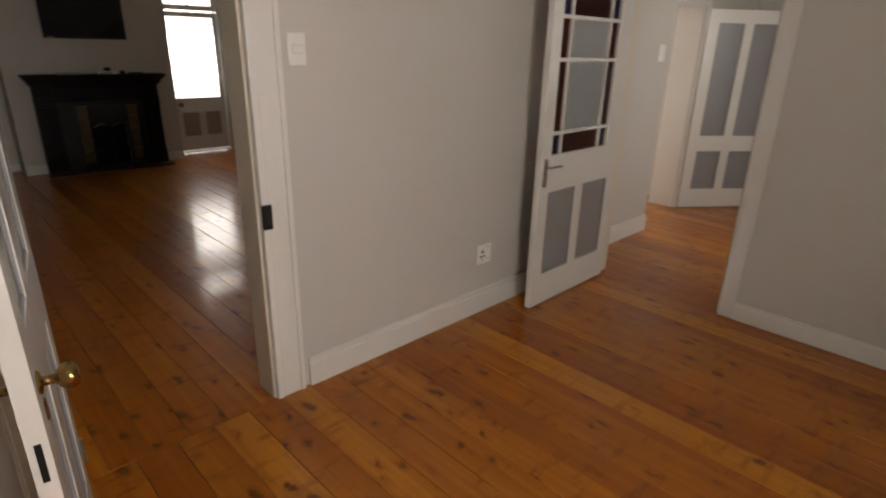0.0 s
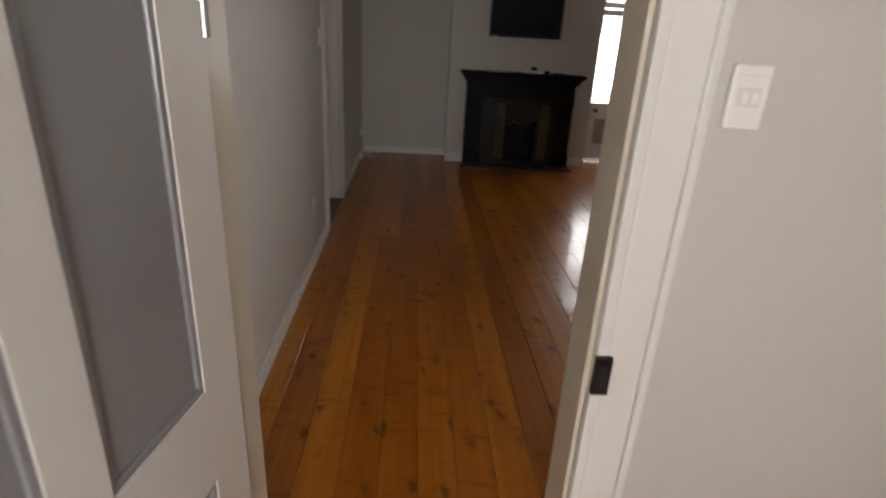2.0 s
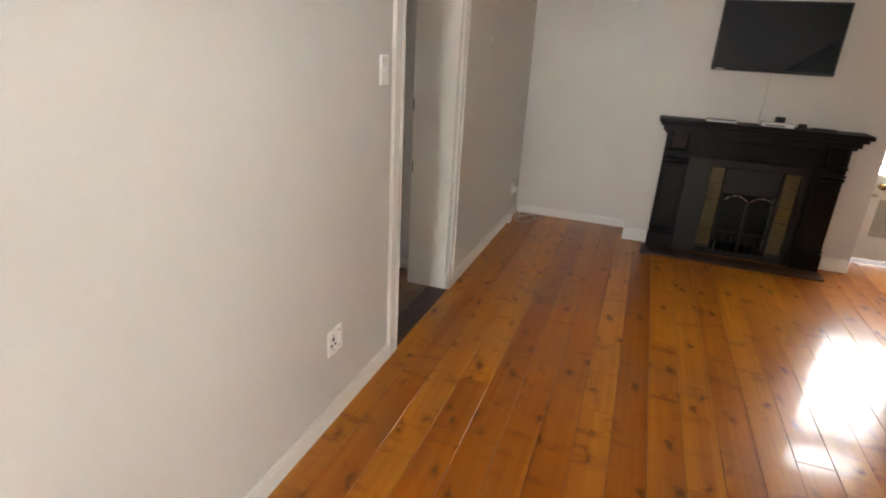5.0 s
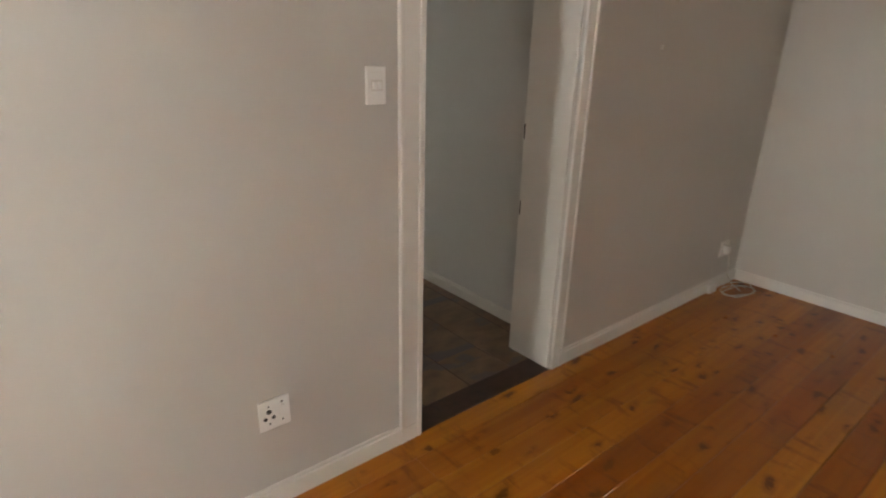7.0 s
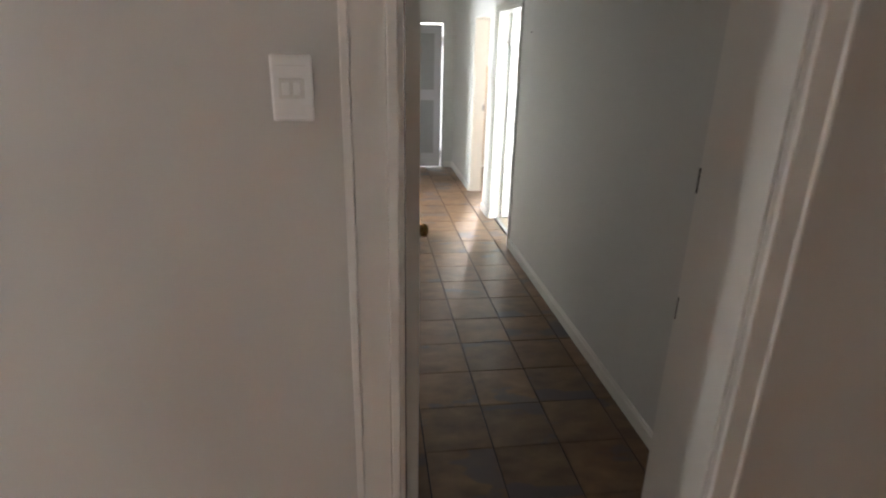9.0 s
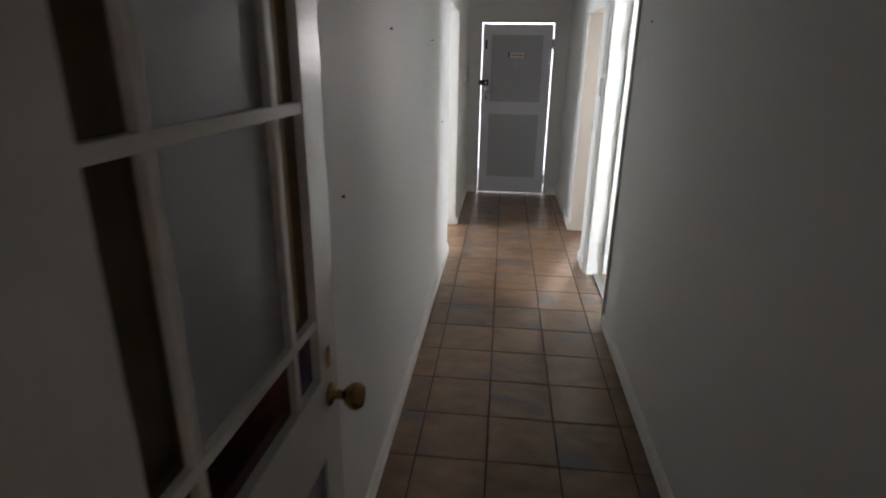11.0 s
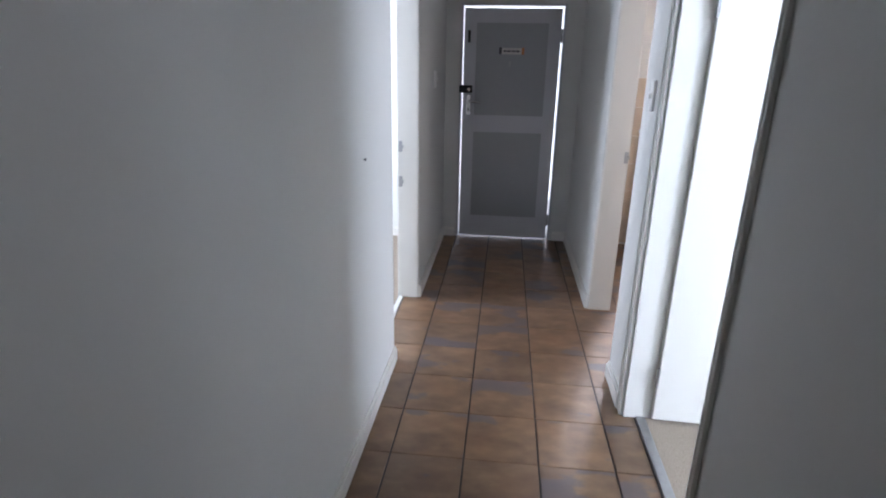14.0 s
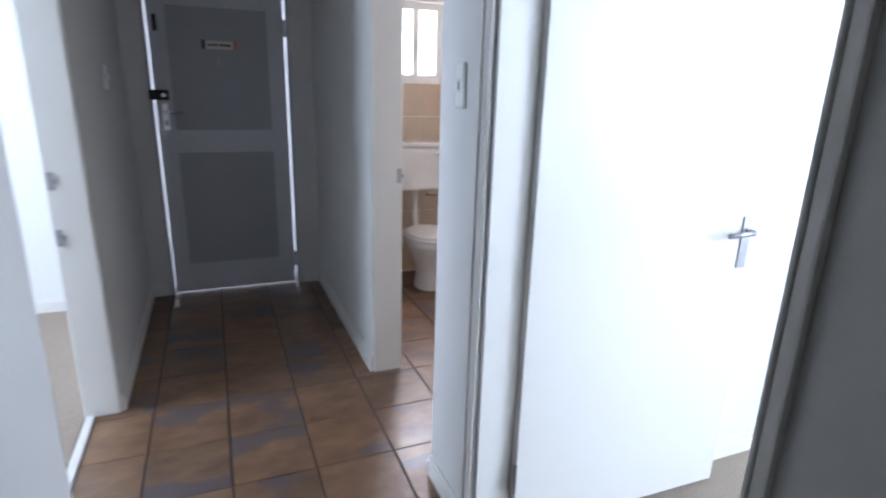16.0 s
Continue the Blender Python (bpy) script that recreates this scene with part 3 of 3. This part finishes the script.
part("slot", boxes((-0.026, -0.019, -0.022, -0.008, -0.03, 0.03)), HOLE, strike)

# ---- living room ----
switch_plate(pose(-0.25, 0.0, 1.622))
socket(pose(-0.729, 0.0, 0.428))
so = socket(pose(2.945, 0.0, 0.33), "white wall socket with a plug and cable in the corner")
part("plug", boxes((-0.05, 0.01, -0.055, -0.012, -0.03, 0.035), bev=0.008), PLASTIC, so)
cable = thing("loose_cable", pose(2.9, -0.12, 0.004), "pale loose cable coiled on the floor boards", "cable")
part("coil", tube([(0.05 + (0.16 + 0.03 * math.sin(i * 0.7)) * math.cos(i * 0.45), -0.05 + (0.09 + 0.02 * math.cos(i)) * math.sin(i * 0.45), 0.004 + 0.0012 * i) for i in range(34)], 0.004, 6), WIRE, cable, "", True)
part("lead", tube([(0.045, 0.075, 0.33), (0.06, 0.06, 0.2), (0.09, 0.07, 0.1), (0.12, 0.03, 0.03), (0.10, -0.05, 0.006)], 0.004, 6), WIRE, cable, "", True)
adaptor = thing("plug_adaptor", pose(2.80, -0.03, 0.045), "small white plug adaptor resting on the skirting", "adaptor")
part("body", boxes((-0.05, 0.05, -0.02, 0.012, -0.045, 0.03), bev=0.008), PLASTIC, adaptor)

# glazed outer door of the living room
d = thing("glass_outer_door", pose(3.33, -4.032, 0.03, 0, 0, 90), "white outer door with a bright leaded pane, closed", "door")
W = 0.804
lower = [(0.09, 0.325, 0.22, 0.58), (0.43, 0.675, 0.22, 0.58)]
light = (0.055, 0.765, 0.80, 1.965)
part("frame", grid_frame(W, 2.035, T, lower + [light]), TRIM, d)
for r in lower:
    panel(d, r, T, LOUVRE)
for z in (0.89, 1.36, 1.87):
    part("glazing_bar", boxes((0.055, 0.765, -0.010, 0.010, z - 0.006, z + 0.006), bev=0.002), IRON, d, "thin dark lead bar")
for x in (0.115, 0.705):
    part("glazing_bar", boxes((x - 0.005, x + 0.005, -0.009, 0.009, 0.80, 1.965), bev=0.002), TRIM, d)
pane = part("pane", boxes((0.055, 0.765, -0.002, 0.002, 0.80, 1.965)), PANE, d)
pane.visible_shadow = False
knob(d, 0.700, 0.705, T, BRASS)
part("latch", boxes((0.70, 0.795, 0.021, 0.032, 0.60, 0.625), bev=0.003), CHROME, d)
tr = thing("fanlight_window", pose(3.33, -4.04, 2.09, 0, 0, 90), "small white fanlight window above the outer door", "window")
part("window_frame", grid_frame(0.82, 0.50, 0.05, [(0.06, 0.395, 0.07, 0.44), (0.425, 0.76, 0.07, 0.44)]), TRIM, tr)
for x0, x1 in ((0.06, 0.395), (0.425, 0.76)):
    part("pane", boxes((x0, x1, -0.002, 0.002, 0.07, 0.44)), PANE, tr).visible_shadow = False

# fireplace: surround stands against the chimney breast, facing -x
fp = thing("fireplace", pose(2.86, -2.135, 0), "black-painted wooden mantelpiece with a cast-iron grate", "fireplace")
HW = 0.72
for s in (-1, 1):
    y0, y1 = sorted((s * HW, s * 0.50))
    part("pilaster", boxes((-0.13, -0.002, y0, y1, 0.0, 1.12), bev=0.004), BLACKP, fp)
    part("plinth_block", boxes((-0.155, -0.13, y0 - 0.01, y1 + 0.01, 0.0, 0.17), bev=0.006), BLACKP, fp)
    part("pilaster_panel", boxes((-0.142, -0.13, y0 + 0.03, y1 - 0.03, 0.22, 0.80), bev=0.006), BLACKP, fp)
    for z in (0.19, 0.83, 0.865, 0.93):
        part("moulding", boxes((-0.165, -0.13, y0 - 0.004, y1 + 0.004, z, z + 0.018), bev=0.006), BLACKP, fp)
    part("bracket", boxes((-0.19, -0.13, y0 + 0.03, y1 - 0.03, 0.96, 1.14), bev=0.02), BLACKP, fp)
part("frieze", boxes((-0.12, -0.002, -0.50, 0.50, 0.90, 1.12), bev=0.004), BLACKP, fp)
part("frieze_panel", boxes((-0.132, -0.12, -0.46, 0.46, 0.94, 1.07), bev=0.006), BLACKP, fp)
part("cornice", boxes((-0.20, -0.002, -0.76, 0.76, 1.12, 1.165), (-0.17, -0.002, -0.74, 0.74, 1.095, 1.12), bev=0.006), BLACKP, fp)
part("mantel_shelf", boxes((-0.27, -0.002, -0.81, 0.81, 1.195, 1.232), (-0.235, -0.002, -0.79, 0.79, 1.165, 1.195), bev=0.008), BLACKP, fp, "worn black mantel shelf")
ins = part("grate_insert", boxes((-0.075, -0.002, -0.49, -0.36, 0.0, 0.90), (-0.075, -0.002, 0.36, 0.565, 0.0, 0.90), (-0.075, -0.002, -0.36, 0.36, 0.835, 0.90), bev=0.003), IRON, fp, "cast-iron grate surround")
ins.location.y = -0.07
for a, b in ((-0.358, -0.242), (0.242, 0.358)):
    part("backing", boxes((-0.044, -0.002, a, b, 0.0, 0.834)), IRON, ins)
part("fender", boxes((-0.078, -0.012, -0.357, 0.357, 0.001, 0.045), bev=0.004), IRON, ins, "low dark iron fender")
for s in (-1, 1):
    for k in range(5):
        y0, y1 = sorted((s * 0.356, s * 0.245))
        part("tile", boxes((-0.070, -0.045, y0, y1, 0.09 + k * 0.148, 0.09 + k * 0.148 + 0.144), bev=0.003), HTILE, ins, "chipped cream glazed tile")
    y0, y1 = sorted((s * 0.240, s * 0.225))
    part("tile_edge", boxes((-0.080, -0.03, y0, y1, 0.03, 0.835), bev=0.003), IRON, ins)
part("hood", boxes((-0.060, -0.02, -0.225, 0.225, 0.60, 0.835), bev=0.01), IRON, ins, "dark iron fire hood")
for s in (-1, 1):
    arc = [(-0.082, s * (0.005 + 0.205 * i / 10), 0.535 + 0.055 * math.sin(math.pi * i / 10) ** 0.8) for i in range(11)]
    part("arch_rim", tube(arc, 0.006, 6), RIM, ins, "bright worn metal arch", True)
part("grate_post", boxes((-0.09, -0.06, -0.012, 0.012, 0.03, 0.54), bev=0.004), IRON, ins)
for k in range(7):
    part("grate_bar", tube([(-0.075, -0.20 + k * 0.0667, 0.05), (-0.095, -0.20 + k * 0.0667, 0.14), (-0.075, -0.20 + k * 0.0667, 0.24)], 0.006, 6), IRON, ins, "", True)
part("grate_rail", boxes((-0.09, -0.07, -0.215, 0.215, 0.235, 0.25), (-0.09, -0.07, -0.215, 0.215, 0.04, 0.055), bev=0.002), IRON, ins)
part("fireback", boxes((0.05, 0.30, -0.215, -0.20, 0.0, 0.60), (0.05, 0.30, 0.20, 0.215, 0.0, 0.60), (0.29, 0.305, -0.20, 0.20, 0.0, 0.85), (-0.01, 0.29, -0.20, 0.20, 0.0, 0.03)), SOOT, ins)
hs = thing("hearth", pose(2.66, -2.12, 0), "flat dark red-brown hearth slab on the floor", "hearth")
part("slab", boxes((-0.165, 0.035, -0.755, 0.755, 0.001, 0.022), bev=0.004), DARKWOOD, hs)

tv = thing("television", pose(2.86, -2.12, 1.655), "black flat-screen television on the chimney breast", "television")
part("casing", boxes((-0.085, -0.035, -0.46, 0.46, 0.0, 0.555), bev=0.006), BLACK, tv)
part("screen", boxes((-0.088, -0.084, -0.444, 0.444, 0.025, 0.54)), SCREEN, tv, "dark switched-off screen")
part("logo_bar", boxes((-0.0895, -0.0875, 0.36, 0.43, 0.008, 0.016)), PAPER, tv)
part("wall_bracket", boxes((-0.036, -0.001, -0.15, 0.15, 0.15, 0.40), bev=0.004), STEEL, tv)
part("flex", tube([(-0.03, -0.02, 0.02), (-0.008, -0.02, -0.06), (-0.006, -0.018, -0.25), (-0.02, -0.01, -0.40)], 0.004, 6), WIRE, tv, "pale hanging cable", True)

MZ = 1.232
bx = thing("set_top_box", pose(2.70, -2.25, MZ), "slim white decoder box on the mantel shelf", "decoder")
part("body", boxes((-0.07, 0.07, -0.12, 0.12, 0.004, 0.036), bev=0.004), PLASTIC, bx)
part("front_slots", boxes((-0.072, -0.069, -0.05, 0.10, 0.012, 0.022)), INK, bx)
for sy in (-0.1, 0.1):
    part("foot", boxes((-0.05, 0.05, sy - 0.01, sy + 0.01, 0, 0.004)), BLACK, bx)
cb = thing("small_black_box", pose(2.72, -2.27, MZ + 0.036), "small black box on the white decoder", "box")
part("body", boxes((-0.03, 0.03, -0.035, 0.035, 0, 0.045), bev=0.006), BLACK, cb)
cc = thing("small_black_box", pose(2.70, -2.44, MZ), "small black adaptor on the mantel shelf", "box")
part("body", boxes((-0.02, 0.02, -0.03, 0.03, 0, 0.042), bev=0.006), BLACK, cc)
rc = thing("remote_control", pose(2.70, -2.60, MZ), "black remote control lying on the mantel shelf", "remote control")
part("body", boxes((-0.025, 0.025, -0.09, 0.09, 0, 0.02), bev=0.006), BLACK, rc)
tray = thing("flat_grey_tray", pose(2.70, -1.82, MZ), "flat grey plastic tray on the mantel shelf", "tray")
part("body", boxes((-0.05, 0.05, -0.12, 0.12, 0, 0.022), bev=0.005), STEEL, tray)

db = thing("dark_wall_board", pose(1.56, -4.38, 0.142), "dark scuffed board with pale chips against the wall", "board")
part("board", boxes((-0.36, 0.56, -0.018, 0.012, 0, 0.80), bev=0.004), BOARD, db)
for z in (0.55, 0.68):
    part("batten", boxes((-0.36, 0.56, 0.012, 0.02, z, z + 0.025), bev=0.003), BOARD, db)

# ---- passage ----
d = glazed_door("passage_glazed_door", pose(0.030, 0.36, 0.012, 0, 0, 88), 0.80, 2.08, "white half-glazed door with amber margin panes, open", AMBER, 0.04)
knob(d, 0.745, 0.93, T, BRASS)
part("keyhole_plate", boxes((0.735, 0.755, -0.024, -0.0205, 1.00, 1.05), (0.735, 0.755, 0.0205, 0.024, 1.00, 1.05), bev=0.001), BRASS, d)
# thin dark patches paint the shade of the recesses onto the frame
st = thing("strike_plate", pose(0.906, 0.325, 0.0), "two worn lock recesses in the painted door frame", "strike plate")
part("recess", boxes((-0.0012, 0.002, -0.018, -0.012, 0.87, 0.95)), HOLE, st)
part("recess", boxes((-0.0012, 0.002, -0.012, -0.004, 1.30, 1.38)), HOLE, st)

# outer door at the end
d = thing("outer_door", pose(0.143, 7.15, 0.012), "pale grey door with two boarded panels, closed", "door")
w, h = 0.824, 2.018
part("leaf", boxes((0, w, -0.020, 0.020, 0, h), bev=0.002), BDOOR, d)
part("panel", boxes((0.105, 0.715, -0.024, -0.020, 1.13, 1.90), bev=0.001), BPANEL, d)
part("panel", boxes((0.105, 0.715, -0.024, -0.020, 0.20, 0.98), bev=0.001), BPANEL, d)
part("lock_box", boxes((-0.03, 0.085, -0.055, -0.020, 1.32, 1.385), bev=0.006), BLACK, d, "black surface-mounted night latch")
part("latch_knob", turned(lathe([(0.012, 0), (0.012, 0.015), (0.016, 0.02), (0.014, 0.03)], 14), Matrix.Translation((0.055, -0.055, 1.352)) @ Matrix.Rotation(radians(90), 4, "X")), CHROME, d)
pl = part("handle_plate", boxes((0.035, 0.072, -0.027, -0.020, 1.13, 1.30), bev=0.002), CHROME, d)
part("lever", tube([(0.053, -0.022, 1.245), (0.053, -0.06, 1.245), (0.075, -0.066, 1.245), (0.16, -0.064, 1.243)], 0.009), CHROME, pl, "", True)
part("keyhole", boxes((0.048, 0.058, -0.0285, -0.026, 1.16, 1.19)), HOLE, pl)
part("bolt", boxes((0.03, 0.055, -0.03, -0.020, 1.74, 1.84), bev=0.003), IRON, d, "small dark sliding bolt")
for z in (0.18, 1.80):
    part("hinge", turned(lathe([(0.008, -0.055), (0.008, 0.055)], 10), Matrix.Translation((w + 0.006, -0.022, z))), STEEL, d)
sg = thing("door_sign", pose(0.556, 7.125, 1.685), "small faded paper sign taped on the outer door", "sign")
part("card", boxes((-0.085, 0.085, -0.0035, 0.0, -0.026, 0.026)), PAPER, sg)
for s in (-1, 1):
    a, b = sorted((s * 0.085, s * 0.108))
    part("tape", boxes((a, b, -0.003, 0.0, -0.026, 0.030)), ORANGE if s > 0 else INK, sg)
for a, b in ((-0.07, -0.045), (-0.04, -0.01), (0.0, 0.03), (0.035, 0.068)):
    part("writing", boxes((a, b, -0.0045, -0.0034, -0.007, 0.007)), INK, sg)
part("thread", boxes((-0.012, -0.008, -0.002, 0.0, -0.13, -0.08)), PAPER, sg)

switch_plate(pose(1.155, 4.545, 1.46, 0, 0, -90), 0.05, 0.13, "narrow white light switch between the doorways", 1)
switch_plate(pose(-0.015, 6.35, 1.46, 0, 0, 90), 0.07, 0.12, "white light switch beside the outer door", 1)


def nail(x, y, z, side):
    d = thing("wall_nail", pose(x, y, z), "small dark nail in the passage wall", "nail", "wall nails")
    part("shank", turned(lathe([(0.0025, 0), (0.0025, 0.006), (0.006, 0.006), (0.006, 0.009)], 10), Matrix.Rotation(radians(90 * side), 4, "Y")), IRON, d)


for x, y, z, s in ((-0.015, 4.16, 1.21, 1), (-0.015, 1.57, 1.28, 1), (-0.015, 2.31, 1.76, 1), (-0.015, 3.55, 1.75, 1), (1.155, 3.15, 1.84, -1)):
    nail(x, y, z, s)
pn = thing("wall_nail", pose(1.62, -0.001, 1.79), "small pale wall plug in the painted wall", "nail", "wall nails")
part("plug", boxes((-0.006, 0.006, -0.008, 0.0, -0.012, 0.012), bev=0.002), PLASTIC, pn)

# bedroom door: flush leaf, open into the room
d = thing("bedroom_door", pose(1.285, 4.335, 0.02, 0, 0, -1.5), "plain white flush door, standing open", "door")
part("leaf", boxes((0.0, 0.87, -0.02, 0.02, 0, 2.02), bev=0.003), DOOR, d)
lever(d, 0.815, 1.0, 0.04, -1, STEEL)
for z in (0.22, 1.78):
    part("hinge", turned(lathe([(0.008, -0.05), (0.008, 0.05)], 10), Matrix.Translation((-0.004, -0.02, z))), STEEL, d)

# strikes on the bathroom and left room frames
for nm, m in (("a", pose(1.29, 5.564, 1.04)), ("b", pose(-0.135, 5.584, 1.06)), ("c", pose(-0.135, 5.584, 0.83))):
    st = thing("strike_plate", m, "steel strike plate on the white door frame", "strike plate", "passage strike plates")
    part("plate", boxes((-0.012, 0.012, -0.003, 0.0, -0.035, 0.035), bev=0.001), STEEL, st)
    part("lip", boxes((0.0, 0.020, -0.010, -0.003, -0.010, 0.010), bev=0.001), STEEL, st)


def window_unit(name, m, w, h, label, bars=1):
    """Window in the local xz plane, lower left at the origin."""
    d = thing(name, m, label, "window")
    f = 0.05
    step = (w - f) / (bars + 1)
    rects = [(f + i * step, (i + 1) * step, f, h - f) for i in range(bars + 1)]
    part("window_frame", grid_frame(w, h, 0.06, rects), TRIM, d)
    for a, b, c, e in rects:
        part("pane", boxes((a, b, -0.002, 0.002, c, e)), PANE, d).visible_shadow = False
    return d


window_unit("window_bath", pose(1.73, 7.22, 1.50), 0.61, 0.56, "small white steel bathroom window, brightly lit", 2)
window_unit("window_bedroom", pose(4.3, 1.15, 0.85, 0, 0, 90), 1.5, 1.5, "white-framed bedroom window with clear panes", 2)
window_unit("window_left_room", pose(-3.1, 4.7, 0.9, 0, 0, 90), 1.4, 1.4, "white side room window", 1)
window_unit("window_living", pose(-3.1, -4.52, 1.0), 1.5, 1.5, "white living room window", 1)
# added window, never in view, fills the hall's light opening
window_unit("window_hall_added", pose(-7.2, -1.3, 1.0, 0, 0, 90), 1.1, 1.5, "white-framed window added out of view to light the hall", 1)
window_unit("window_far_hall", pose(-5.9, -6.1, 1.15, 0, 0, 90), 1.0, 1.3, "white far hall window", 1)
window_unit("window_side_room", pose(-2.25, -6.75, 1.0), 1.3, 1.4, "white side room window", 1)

cl = solid("wall_bath_tiling", boxes((1.311, 2.6, 7.112, 7.12, 0.0, 1.49)), PLASTIC, "beige glazed wall tiles with pale grout", "wall tiles")
for i in range(4):
    for j in range(6):
        x0, z0 = 1.32 + i * 0.325, 0.02 + j * 0.245
        part("tile", boxes((x0, min(x0 + 0.321, 2.598), 7.104, 7.112, z0, z0 + 0.241), bev=0.002), BATHTILE, cl)

# toilet against the bathroom end wall
wc = thing("toilet", pose(1.90, 7.09, 0), "white ceramic toilet with a low cistern", "toilet")
bowl = lathe([(0.105, 0), (0.11, 0.02), (0.095, 0.10), (0.10, 0.18), (0.14, 0.27), (0.175, 0.34), (0.185, 0.385), (0.17, 0.395)], 28, 1.0, 1.25)
part("pan", turned(bowl, Matrix.Translation((0, -0.36, 0))), CERAMIC, wc, "", True)
part("seat", turned(lathe([(0.185, 0), (0.192, 0.008), (0.185, 0.018), (0.05, 0.02)], 28, 1.0, 1.22), Matrix.Translation((0, -0.37, 0.397))), PLASTIC, wc, "", True)
part("lid", turned(lathe([(0.18, 0), (0.186, 0.007), (0.16, 0.022), (0.05, 0.026)], 28, 1.0, 1.2), Matrix.Translation((0, -0.37, 0.418))), PLASTIC, wc, "closed white lid", True)
cis = part("cistern", boxes((-0.20, 0.17, -0.19, -0.005, 0.71, 1.03), bev=0.02), CERAMIC, wc)
part("cistern_lid", boxes((-0.21, 0.18, -0.20, -0.004, 1.03, 1.065), bev=0.01), CERAMIC, cis)
part("flush_lever", tube([(0.10, -0.19, 0.98), (0.10, -0.215, 0.98), (0.145, -0.22, 0.975)], 0.007), CHROME, cis, "", True)
part("flush_pipe", tube([(-0.02, -0.10, 0.71), (-0.02, -0.10, 0.5), (-0.02, -0.14, 0.36), (-0.02, -0.2, 0.33)], 0.022, 10), PLASTIC, wc, "", True)
part("supply_pipe", tube([(0.10, -0.06, 0.71), (0.10, -0.03, 0.64), (0.18, -0.015, 0.63), (0.42, -0.015, 0.63)], 0.008), CHROME, wc, "", True)

# ---- pieces: boards and tiles ----


def board_mesh(length, width):
    """One board with softened long edges, its centre at the origin, top at z = 0."""
    a, b, e = length / 2 - 0.0005, width / 2 - 0.0007, 0.0016
    bm = bmesh.new()
    rings = []
    for dx, dy, z in ((a, b, -0.02), (a, b, -e), (a - e, b - e, 0.0)):
        rings.append([bm.verts.new(p) for p in ((-dx, -dy, z), (dx, -dy, z), (dx, dy, z), (-dx, dy, z))])
    for r, q in zip(rings, rings[1:]):
        for i in range(4):
            bm.faces.new((r[i], r[(i + 1) % 4], q[(i + 1) % 4], q[i]))
    bm.faces.new(rings[-1])
    return bm


boards = {}
rng = random.Random(4)


def lay_boards(x0, x1, y0, y1, width, pieces):
    """Rows of boards along x with staggered butt joints."""
    n = max(1, round((y1 - y0) / width))
    wd = (y1 - y0) / n
    for i in range(n):
        cuts = [x0]
        for k in range(1, pieces if i % 2 else 1):
            cuts.append(round(x0 + (x1 - x0) * k / pieces + rng.choice((-0.9, -0.45, 0.0, 0.45, 0.9)), 2))
        cuts.append(x1)
        for a, b in zip(cuts, cuts[1:]):
            key = (round(b - a, 2), round(wd, 4))
            if key not in boards:
                boards[key] = mesh_of("board", board_mesh(b - a, wd), PINE)
            ob = new("board", boards[key])
            ob.parent = sub
            ob.location = ((a + b) / 2, y0 + (i + 0.5) * wd, rng.uniform(-0.0008, 0.0008))


lay_boards(-3.54, 3.25, -4.466, -0.1345, 0.1666, 2)
lay_boards(-3.54, 3.25, -0.1345, -0.004, 0.13, 1)
lay_boards(-7.1, -3.54, -3.90, 0.6, 0.1666, 1)
lay_boards(-5.8, -3.15, -7.8, -3.90, 0.1666, 1)
lay_boards(-3.15, 0.0, -6.65, -4.64, 0.1666, 1)

PX, PY, X0, Y0 = 0.3125, 0.318, 0.4325, 3.953
tile_edge = {}
for i in range(-2, 8):
    for j in range(-13, 12):
        xa, xb = X0 + i * PX, X0 + (i + 1) * PX
        ya, yb = Y0 + j * PY, Y0 + (j + 1) * PY
        xe = 2.6 if ya > 4.4 else 1.215
        xa, xb, ya, yb = max(xa, -0.12), min(xb, xe), max(ya, 0.152), min(yb, 7.16)
        if xb - xa < 0.02 or yb - ya < 0.02:
            continue
        key = (round(xb - xa, 3), round(yb - ya, 3))
        if key not in tile_edge:
            tile_edge[key] = mesh_of("tile", board_mesh(key[0] - 0.006, key[1] - 0.002), TILE)
        ob = new("tile", tile_edge[key])
        ob.parent = tiles_floor
        ob.location = ((xa + xb) / 2, (ya + yb) / 2, rng.uniform(-0.0006, 0.0006))
